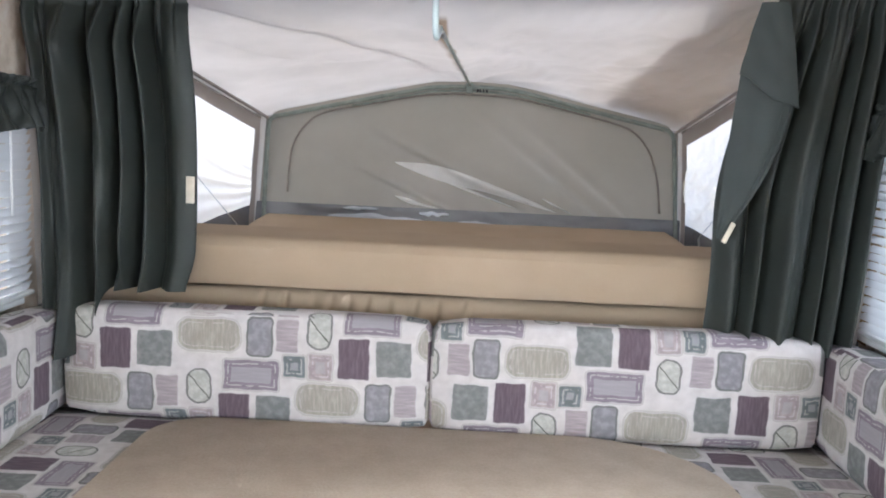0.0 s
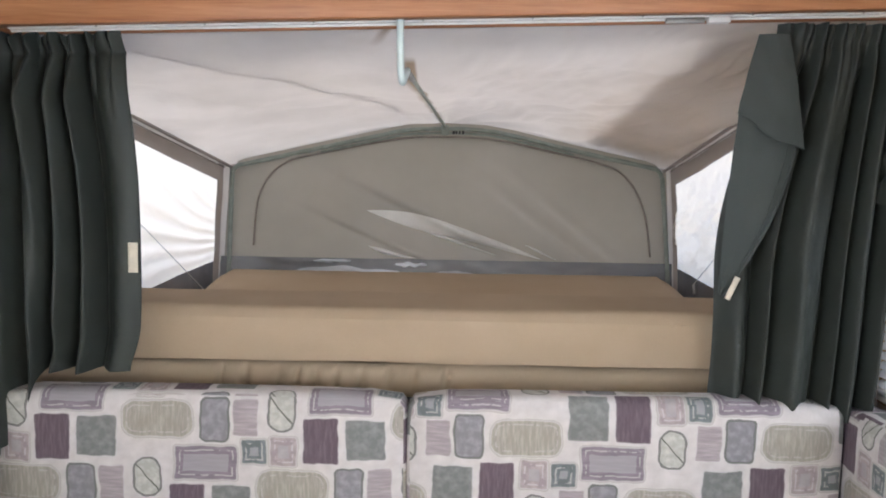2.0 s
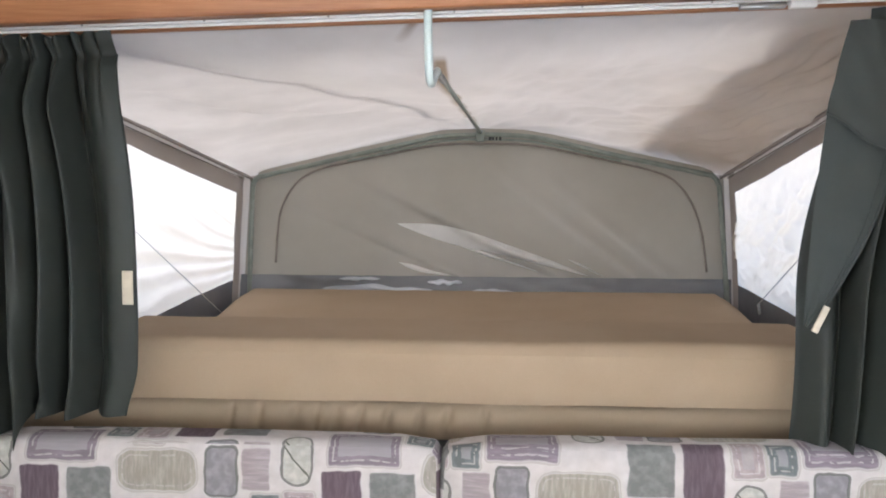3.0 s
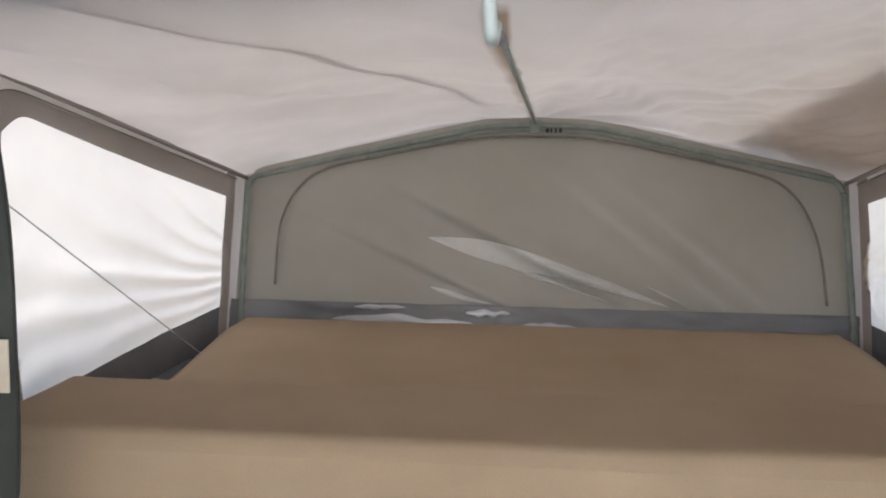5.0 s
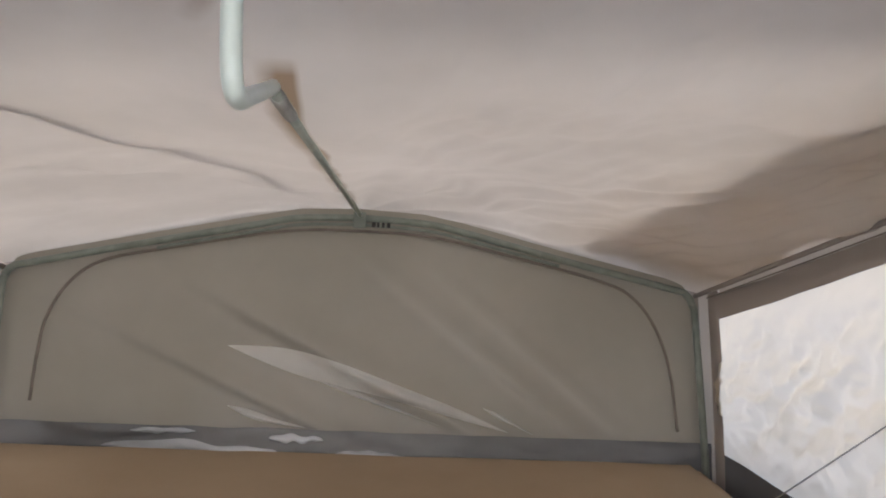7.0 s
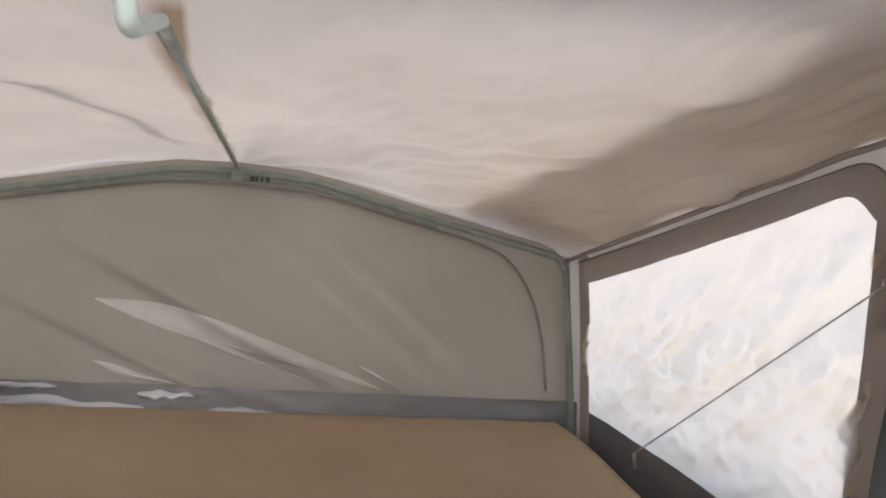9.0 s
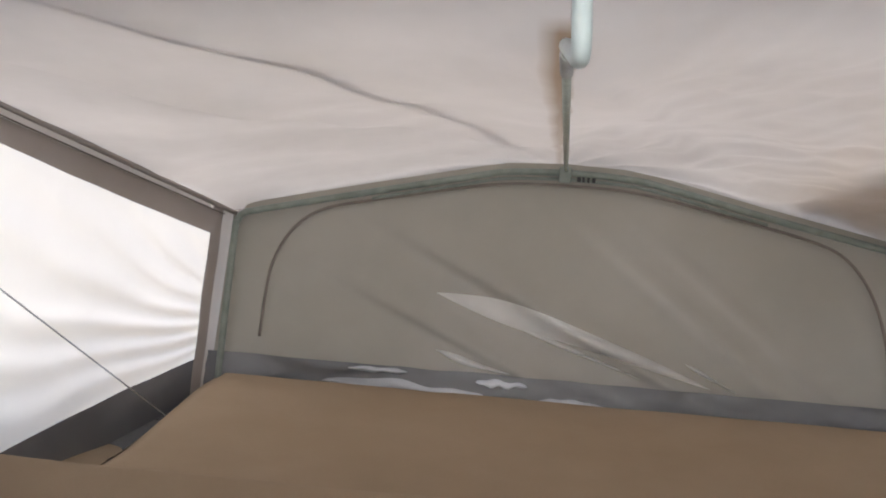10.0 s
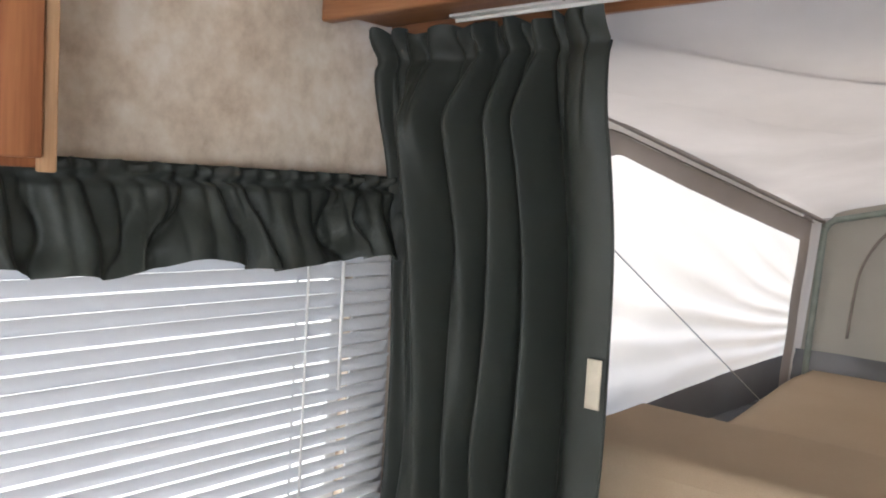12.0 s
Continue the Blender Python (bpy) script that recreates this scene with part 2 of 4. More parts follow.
M_DARKWOOD = mat_wood("dark_reddish_wood", (0.05, 0.02, 0.01), (0.09, 0.035, 0.018), (0.13, 0.055, 0.03), "Z")
M_EDGE_WOOD = mat_wood("pale_cabinet_frame_wood", (0.30, 0.16, 0.08), (0.42, 0.25, 0.13), (0.52, 0.33, 0.19), "Z")
M_WALLPAPER = mat_wallpaper()
M_WHITE = mat_plain("white_plastic", (0.75, 0.75, 0.74), 0.4, vary=0.05)
M_TUBE = mat_plain("pale_green_painted_steel", (0.22, 0.25, 0.22), 0.5, 0.0)
M_ROD = mat_plain("pale_green_rod_paint", (0.36, 0.40, 0.36), 0.4)
M_POLE = mat_plain("pale_aqua_painted_pole", (0.60, 0.70, 0.69), 0.3, vary=0.05)
M_STEEL = mat_plain("grey_spring_steel", (0.35, 0.35, 0.34), 0.35, 0.8)
M_DARK = mat_plain("dark_print", (0.03, 0.03, 0.03), 0.6)
M_ROPE = mat_plain("grey_cord", (0.48, 0.47, 0.45), 0.7)
M_TAG = mat_plain("cream_hook_tape", (0.55, 0.50, 0.40), 0.8)
M_CARPET = mat_cloth("brown_floor_covering", (0.13, 0.09, 0.06), (0.2, 0.15, 0.1), 120)
M_CEIL = mat_plain("off_white_ceiling_panel", (0.7, 0.68, 0.63), 0.6, vary=0.06, scale=8)
# Ground set pale to bounce daylight into the window flaps.
M_BOUNCE_GROUND = mat_cloth("pale_bounce_ground", (0.36, 0.345, 0.325), (0.46, 0.445, 0.42), 40, blotch=0.4)


def mat_slat():
    n = Nodes("white_blind_slat")
    n.surface((0.60, 0.605, 0.62), 0.4)
    return n.see_through((0.70, 0.73, 0.77), 0.11)


def mat_glass():
    n = Nodes("window_glass")
    n.bsdf.inputs["Transmission Weight"].default_value = 1.0
    return n.surface((0.95, 0.97, 0.96), 0.02)


M_SLAT, M_GLASS = mat_slat(), mat_glass()

# ---- building helpers ----


def part(name, bm, material, parent=None, label="", smooth=True):
    me = bpy.data.meshes.new(name)
    bm.normal_update()
    bm.to_mesh(me)
    bm.free()
    me.materials.append(material)
    me.polygons.foreach_set("use_smooth", [smooth] * len(me.polygons))
    ob = new(name, me)
    ob.parent = parent
    if label:
        ob["label"] = label
    return ob


def thing(name, label, category, at=(0, 0, 0), group="", kind=""):
    """An empty at a thing's base, for its parts."""
    ob = new(name)
    ob.empty_display_size = 0.05
    ob.location = at
    return tagged(ob, label, category, group, kind)


def hang(child, parent):
    """Makes child, built in world places, a part of parent."""
    child.parent = parent
    child.matrix_parent_inverse = Matrix.Translation(parent.location).inverted()
    return child


def box_bm(x0, x1, y0, y1, z0, z1, bevel=0.0, seg=2, uv=False, turn=0.0, shift=(0, 0)):
    bm = bmesh.new()
    m = Matrix.Translation(((x0 + x1) / 2, (y0 + y1) / 2, (z0 + z1) / 2)) @ Matrix.Diagonal((x1 - x0, y1 - y0, z1 - z0, 1))
    bmesh.ops.create_cube(bm, size=1, matrix=m)
    if bevel:
        bmesh.ops.bevel(bm, geom=bm.edges[:], offset=bevel, segments=seg, profile=0.5, affect="EDGES")
    if uv:
        metre_uv(bm, turn, shift)
    return bm


def metre_uv(bm, turn=0.0, shift=(0, 0)):
    """UVs in metres, wrapped over the front and the top of a cushion."""
    bm.normal_update()
    layer = bm.loops.layers.uv.new("UVMap")
    c, s_ = math.cos(radians(turn)), math.sin(radians(turn))
    for f in bm.faces:
        nx, ny, nz = (abs(v) for v in f.normal)
        for lp in f.loops:
            x, y, z = lp.vert.co
            if nz > nx and nz > ny:
                u, v = x, y
            elif nx > ny:
                u, v = y, z
            else:
                u, v = x, z
            u, v = (u - shift[0]) * 0.98, (v - shift[1]) * 0.98
            lp[layer].uv = (u * c - v * s_, u * s_ + v * c)


def cushion_bm(x0, x1, y0, y1, z0, z1, r=0.03, puff=0.008, turn=0.0, shift=(0, 0), cuts=10, crown=True):
    """A padded block with soft edges and slightly swollen, uneven faces."""
    bm = box_bm(x0, x1, y0, y1, z0, z1)
    bmesh.ops.subdivide_edges(bm, edges=bm.edges[:], cuts=cuts, use_grid_fill=True)
    lo, hi = Vector((x0, y0, z0)), Vector((x1, y1, z1))
    mid, half = (lo + hi) / 2, (hi - lo) / 2
    for v in bm.verts:
        d = v.co - mid
        core = Vector([max(-h + r, min(h - r, c)) for c, h in zip(d, half)])
        out = d - core
        if out.length > 1e-6:
            # points near an edge slide onto its rounding
            v.co = mid + core + out.normalized() * r
        rel = Vector([abs(c) / h for c, h in zip(core, half)])
        face = max(range(3), key=lambda k: abs(d[k]) / half[k])
        others = [k for k in range(3) if k != face]
        swell = math.prod(max(0.0, 1 - rel[k] ** 4) for k in others)
        sign = 1 if d[face] > 0 else -1
        v.co[face] += sign * puff * swell
        v.co += noise.noise_vector(v.co * 5.0) * puff * 0.5
    metre_uv(bm, turn, shift)
    return bm


def sheet_bm(nu, nv, f):
    """A grid of f(u, v) for u, v from 0 to 1, with UVs."""
    bm = bmesh.new()
    grid = [[bm.verts.new(f(i / nu, j / nv)) for i in range(nu + 1)] for j in range(nv + 1)]
    layer = bm.loops.layers.uv.new("UVMap")
    for j in range(nv):
        for i in range(nu):
            face = bm.faces.new((grid[j][i], grid[j][i + 1], grid[j + 1][i + 1], grid[j + 1][i]))
            for lp, (a, b) in zip(face.loops, ((i, j), (i + 1, j), (i + 1, j + 1), (i, j + 1))):
                lp[layer].uv = (a / nu, b / nv)
    return bm


def smooth_line(points, steps=8):
    """A Catmull-Rom line through the points."""
    pts = [Vector(p) for p in points]
    ext = [pts[0] * 2 - pts[1], *pts, pts[-1] * 2 - pts[-2]]
    line = []
    for a, b, c, d in zip(ext, ext[1:], ext[2:], ext[3:]):
        for k in range(steps):
            t = k / steps
            line.append(0.5 * (2 * b + (c - a) * t + (2 * a - 5 * b + 4 * c - d) * t * t + (3 * b - a - 3 * c + d) * t ** 3))
    return line + [pts[-1]]


def tube_bm(line, radius, sides=10, flat=1.0):
    """A tube along a line of points; flat under 1 makes it a strap."""
    bm = bmesh.new()
    line = [Vector(p) for p in line]
    rings, up = [], None
    for k, p in enumerate(line):
        way = (line[min(k + 1, len(line) - 1)] - line[max(k - 1, 0)]).normalized()
        if up is None:
            up = Vector((0, 0, 1)) if abs(way.z) < 0.9 else Vector((0, 1, 0))
        side = way.cross(up).normalized()
        up = side.cross(way).normalized()
        rings.append([bm.verts.new(p + side * radius * math.cos(a) + up * radius * flat * math.sin(a)) for a in (2 * math.pi * i / sides for i in range(sides))])
    for a, b in zip(rings, rings[1:]):
        for i in range(sides):
            bm.faces.new((a[i], a[(i + 1) % sides], b[(i + 1) % sides], b[i]))
    bm.faces.new(rings[0][::-1])
    bm.faces.new(rings[-1])
    return bm


def lerp(a, b, t):
    return a + (b - a) * t


def ease(t):
    t = max(0.0, min(1.0, t))
    return t * t * (3 - 2 * t)


# ---- the shell of the camper ----
XW, ZC, Y_BACK = 1.08, 1.95, -1.7
SHELL = "structure"
tagged(part("ground", box_bm(-300, 300, -300, 300, -0.75, -0.55), M_BOUNCE_GROUND, smooth=False), "ground around the camper, made pale to bounce light", "ground", kind=SHELL)
tagged(part("floor", box_bm(-1.14, 1.14, Y_BACK, 2.24, -0.06, 0.0), M_CARPET, smooth=False), "brown vinyl floor of the camper", "floor", kind=SHELL)
tagged(part("ceiling", box_bm(-1.14, 1.14, Y_BACK, 2.12, ZC, ZC + 0.06), M_CEIL, smooth=False), "off-white hard roof panel of the camper", "ceiling", kind=SHELL)


def side_wall(name, sign, win):
    """A side wall with the window's opening cut through."""
    y0, y1 = win
    bm = bmesh.new()
    me = bpy.data.meshes.new("tmp")
    for a, b, c, d in ((Y_BACK, REAR_FILL_WIN[0], 0, ZC), (REAR_FILL_WIN[1], y0, 0, ZC), (REAR_FILL_WIN[0], REAR_FILL_WIN[1], 0, WZ0), (REAR_FILL_WIN[0], REAR_FILL_WIN[1], WZ1, ZC), (y1, 2.30, 0, ZC), (y0, y1, 0, WZ0), (y0, y1, WZ1, ZC)):
        xa, xb = sorted((sign * XW, sign * (XW + 0.05)))
        one = box_bm(xa, xb, a, b, c, d)
        one.to_mesh(me)
        one.free()
        bm.from_mesh(me)
    return tagged(part(name, bm, M_WALLPAPER, smooth=False), "side wall with mottled beige wallpaper", "wall", kind=SHELL)


side_wall("wall_left", -1, WIN_L)
side_wall("wall_right", 1, WIN_R)
tagged(part("wall_front", box_bm(-XW, XW, 2.235, 2.275, 0, 0.86), M_WALLPAPER, smooth=False), "low beige wall below the bunk", "wall", kind=SHELL)
tagged(part("wall_rear", box_bm(-1.14, 1.14, Y_BACK - 0.05, Y_BACK, 0, 0.95), M_WALLPAPER, smooth=False), "low beige rear wall", "wall", kind=SHELL)
# Unseen rear canvas, added translucent to let light into the interior.
tagged(part("wall_rear_canvas", sheet_bm(6, 6, lambda u, v: (lerp(-1.14, 1.14, u), Y_BACK - 0.02 - 0.02 * math.sin(v * 3), lerp(0.95, ZC, v))), M_FLAPWIN), "added unseen pale canvas closing and lighting the rear end", "wall", kind=SHELL)


def window(name, sign, win):
    """A window set into a side wall: frame, pane and sill."""
    y0, y1 = win
    x = sign * (XW + 0.03)
    w = thing(name, "side window in a white frame", "window", (x, (y0 + y1) / 2, WZ0), kind=SHELL)
    t = 0.025
    for a, b, c, d in ((y0, y1, WZ0, WZ0 + t), (y0, y1, WZ1 - t, WZ1), (y0, y0 + t, WZ0 + t, WZ1 - t), (y1 - t, y1, WZ0 + t, WZ1 - t)):
        hang(part("window_frame", box_bm(x - 0.014, x + 0.014, a, b, c, d, 0.003), M_WHITE), w)
    pane = hang(part("pane", box_bm(x + 0.004, x + 0.008, y0 + t, y1 - t, WZ0 + t, WZ1 - t), M_GLASS, smooth=False), w)
    pane.visible_shadow = False
    xa, xb = sorted((sign * (XW - 0.006), sign * (XW - 0.0005)))
    for a, b in ((y0 - 0.09, y0 - 0.001), (y1 + 0.001, y1 + 0.09)):
        hang(part("casing", box_bm(xa, xb, a, b, WZ0 - 0.001, 1.43, 0.002), M_WHITE), w)
    xa, xb = sorted((sign * (XW - 0.035), sign * (XW + 0.01)))
    hang(part("window_sill", box_bm(xa, xb, y0 - 0.02, y1 + 0.02, WZ0 - 0.018, WZ0 - 0.002, 0.003), M_WHITE), w)


window("window_1", -1, WIN_L)
window("window_2", 1, WIN_R)
# Unseen rear windows, added to hold the fill lamps.
window("added_window_3", -1, REAR_FILL_WIN)
window("added_window_4", 1, REAR_FILL_WIN)


def blinds(sign, y0, y1):
    """Horizontal mini blinds: head rail, slats, bottom rail, ladder cords."""
    x = sign * 1.05
    b = thing("window_blinds", "white horizontal mini blinds, lowered and half open", "blinds", (x, (y0 + y1) / 2, WZ0), group="side window blinds")
    hang(part("head_rail", box_bm(x - 0.013, x + 0.013, y0, y1, 1.440, 1.466, 0.002), M_WHITE), b)
    hang(part("bottom_rail", box_bm(x - 0.011, x + 0.011, y0, y1, WZ0 + 0.001, WZ0 + 0.011, 0.002), M_WHITE), b)
    tilt = radians(34) if sign > 0 else radians(62)
    bm = sheet_bm(1, 4, lambda u, v: Vector(((v - 0.5) * 0.025 * math.cos(tilt), lerp(y0, y1, u), (v - 0.5) * 0.025 * math.sin(tilt) + 0.0022 * (1 - (2 * v - 1) ** 2))))
    first = hang(part("slat", bm, M_SLAT), b)
    base = first.location.copy()
    z, count = WZ0 + 0.024, 0
    while z < 1.436:
        ob = first if count == 0 else first.copy()
        if count:
            scene.collection.objects.link(ob)
        ob.location = base + Vector((x, 0.002 * math.sin(count * 2.7), z))
        ob.rotation_euler = (radians(0.03 * math.sin(count * 1.9)), 0, 0)
        z, count = z + 0.0215, count + 1
    for y in (y1 - 0.19, y0 + 0.16, (y0 + y1) / 2):
        for dx in (-0.012, 0.012):
            hang(part("ladder_cord", tube_bm([(x + dx, y, WZ0 + 0.01), (x + dx, y, 1.44)], 0.0022, 6), M_WHITE), b)
    if sign < 0:
        hang(part("tilt_wand", tube_bm([(x + 0.022, y1 - 0.13, 1.44), (x + 0.024, y1 - 0.13, 1.14)], 0.003, 8), M_WHITE, label="white plastic tilt wand"), b)
    return b


blinds(-1, 0.58, 2.185)
blinds(1, 0.58, 2.215)


def valance(sign, y0, y1, z_top, seed):
    """A gathered strip of curtain cloth across the window's head."""
    rnd = random.Random(seed)
    ph = [rnd.uniform(0, 6.28) for _ in range(6)]
    x0 = sign * (XW - 0.052)

    def f(u, v):
        y = lerp(y0, y1, u)
        s_ = y - y0
        wander = 1.5 * noise.noise(Vector((s_ * 7, v * 1.1, sign * 3))) + 0.5 * noise.noise(Vector((s_ * 19, v * 2, sign)))
        broad = abs(math.sin(s_ * 37 + ph[0] + 2.0 * wander)) ** 0.8
        fine = abs(math.sin(s_ * 105 + ph[1] + 1.6 * wander + 0.8 * v)) ** 0.9
        low = (1 - v) ** 0.7
        depth = 0.006 + 0.020 * (1 - v) + low * (0.034 * broad + 0.004 * fine) + (1 - low) * (0.010 * broad + 0.010 * fine)
        drawn = math.exp(-((v - 0.86) / 0.035) ** 2)
        frill = ease((v - 0.88) / 0.10)
        depth = depth * (1 - 0.75 * drawn) + frill * 0.008 * math.sin(s_ * 190 + ph[5])
        hem = 0.007 * math.sin(s_ * 23 + ph[3]) + 0.010 * (broad - 0.6) + 0.004 * wander
        return (x0 - sign * depth, y + 0.008 * low * math.cos(s_ * 37 + ph[0] + 2.0 * wander), lerp(z_top - 0.120 + hem, z_top + 0.004 + 0.003 * frill * math.sin(s_ * 120), v))

    t = thing("window_valance", "gathered dark green cloth valance over the blinds", "valance", (x0, (y0 + y1) / 2, z_top - 0.15), group="window valances")
    hang(part("cloth", sheet_bm(620, 20, f), M_GREEN), t)
    a, b = sorted((x0 + sign * 0.010, x0 - sign * 0.006))
    hang(part("mounting_strip", box_bm(min(a, sign * XW), max(b, sign * XW), y0, y1, z_top - 0.003, z_top + 0.006, 0.002), M_GREEN), t)


valance(-1, 0.5, 2.14, 1.464, 3)
valance(1, 0.5, 2.2, 1.490, 8)

# ---- header beam and curtain track ----
beam = thing("cornice_beam", "glossy reddish cherry wood beam over the bunk opening", "beam", (0, 2.0, 1.704))


def leaning(bm):
    """The beam and its track rise slightly to one side."""
    for v in bm.verts:
        v.co.z += 0.0195 + 0.0325 * v.co.x
    return bm


tagged(part("wall_header", leaning(box_bm(-XW, XW, 1.97, 2.115, 1.766, ZC - 0.02)), M_WALLPAPER, smooth=False), "beige header panel over the bunk opening", "wall", kind=SHELL)
hang(part("face_board", leaning(box_bm(-1.004, 1.045, 1.965, 1.987, 1.692, 1.762, 0.004)), M_CHERRY), beam)
hang(part("soffit_board", leaning(box_bm(-1.002, 1.045, 1.987, 2.10, 1.706, 1.718, 0.002)), M_CHERRY, label="wood underside of the beam"), beam)
hang(part("rear_strip", leaning(box_bm(-1.06, 1.06, 2.168, 2.182, 1.704, 1.765, 0.002)), M_CHERRY, label="thin reddish wood strip"), beam)
track = thing("curtain_track", "white metal curtain track screwed under the wood beam", "curtain track", (0, 2.1, 1.71))
rail = hang(part("rail", leaning(box_bm(-0.86, 1.0, 2.070, 2.090, 1.7010, 1.7055, 0.0015)), M_WHITE), track)
hang(part("lip", leaning(box_bm(-0.86, 1.0, 2.084, 2.088, 1.696, 1.7010, 0.001)), M_WHITE), track)
for k in range(8):
    hang(part("screw", leaning(tube_bm([(-0.675 + 0.225 * k, 2.071, 1.703), (-0.675 + 0.225 * k, 2.0685, 1.703)], 0.002, 8)), M_STEEL), rail)
hang(part("slider", leaning(box_bm(0.50, 0.58, 2.074, 2.087, 1.690, 1.7005, 0.002)), M_STEEL), track)
hang(part("end_stop", leaning(box_bm(0.585, 0.63, 2.066, 2.087, 1.688, 1.7005, 0.002)), M_WHITE), track)
for sign in (-1, 1):
    a, b = sorted((sign * 1.0, sign * 1.079))
    tagged(part("corner_post", box_bm(a, b, 2.232, 2.262, 1.40, 1.94, 0.003), M_DARKWOOD), "dark reddish wood post at the bunk opening", "post", group="corner posts")


# ---- curtains ----
def drape(u, edges, sharp=1.15):
    """Rounded folds between valleys at the given edges: depth from 0 in a valley to 1, scaled by the fold's width."""
    for a, b in zip(edges, edges[1:]):
        if u <= b:
            k = (u - a) / (b - a)
            return max(0.0, math.sin(math.pi * max(0.0, min(1.0, k)))) ** sharp * min(1.0, (b - a) / 0.11)
    return 0.0


def header(u, v, count, seed):
    """Shirring near a curtain's top: fine gathers, a drawn-in line and a frill above it."""
    g = abs(math.sin(u * count + 1.4 * math.sin(u * count * 0.21 + seed) + 0.9 * noise.noise(Vector((u * 9, seed, 1)))))
    h = math.sin(u * count * 1.37 + seed)
    near = ease((v - 0.76) / 0.18)
    draw = math.exp(-((v - 0.948) / 0.012) ** 2)
    return -0.022 * g * near * (0.6 + 0.6 * ease((v - 0.955) / 0.04)) - 0.005 * h * near + 0.008 * draw


LEFT_FOLDS = (-0.06, 0.08, 0.31, 0.50, 0.635, 0.76, 1.06)
RIGHT_FOLDS = (-0.05, 0.24, 0.34, 0.66, 0.76, 0.92, 1.05)


def left_curtain():
    c = thing("curtain", "dark green cloth curtain hanging in deep folds beside the bunk", "curtain", (-0.82, 2.13, 0.80), group="bunk curtains")

    def f(u, v):
        z = lerp(0.80, 1.696 + 0.0325 * (lerp(-1.0, -0.64, u) + 0.8), v)
        top, low = ease((v - 0.82) / 0.14), ease((0.28 - v) / 0.28)
        right = lerp(-0.620, -0.637, v) + 0.018 * math.sin(v * 3.1) - 0.016 * ease((0.20 - v) / 0.2)
        left = -1.012 + 0.008 * math.sin(v * 5) - 0.006 * ease((v - 0.80) / 0.2) + 0.03 * ease((0.3 - v) / 0.3)
        x = lerp(left, right, u)
        q = u + (0.03 * math.sin(v * 3.3 + u * 5) + 0.05 * noise.noise(Vector((u * 3, v * 1.8, 5)))) * math.sin(math.pi * u)
        ridge = drape(q, LEFT_FOLDS)
        deep = 0.118 * (1 - 0.72 * top) * (0.85 + 0.5 * noise.noise(Vector((u * 5, v * 1.3, 8)))) * lerp(1.0, 0.30, ease((q - 0.70) / 0.12)) * ease(u / 0.3 + 0.12)
        crease = 0.006 * math.sin(u * 70 + 5 * v + 4 * noise.noise(Vector((u * 5, v * 2, 4)))) * (1 - top) * (1 - ease((u - 0.68) / 0.1))
        y = lerp(lerp(2.150, 2.190, ease(u / 0.3)), 2.142, ease((u - 0.7) / 0.2)) + crease - deep * ridge - 0.012 * noise.noise(Vector((u * 3, v * 2.5, 3))) * (1 - top)
        y += lerp(-0.034, -0.018, u) * ease((v - 0.6) / 0.36) + 1.1 * header(u, v, 40, 1.0)
        hem = 0.165 * ease((u - 0.30) / 0.16) * (1 - v) ** 3
        y -= 0.050 * low * (1 - ease((u - 0.2) / 0.2))
        frill = 0.007 * math.sin(u * 52 + 2 * math.sin(u * 13)) * ease((v - 0.955) / 0.045)
        return (x + 0.004 * math.sin(u * 44) * top, y, z + hem + frill - 0.004 * ease((v - 0.955) / 0.045))

    cloth = hang(part("cloth", sheet_bm(300, 90, f), M_GREEN), c)
    hang(part("hem", tube_bm([Vector(f(1.0, k / 60)) for k in range(58)], 0.0022, 6), M_GREEN), cloth)
    hang(part("fastening_tape", box_bm(-0.630, -0.609, f(0.97, 0.46)[1] - 0.012, f(0.97, 0.46)[1] - 0.009, 1.185, 1.25, 0.001), M_TAG, label="cream hook-and-loop tape"), cloth)


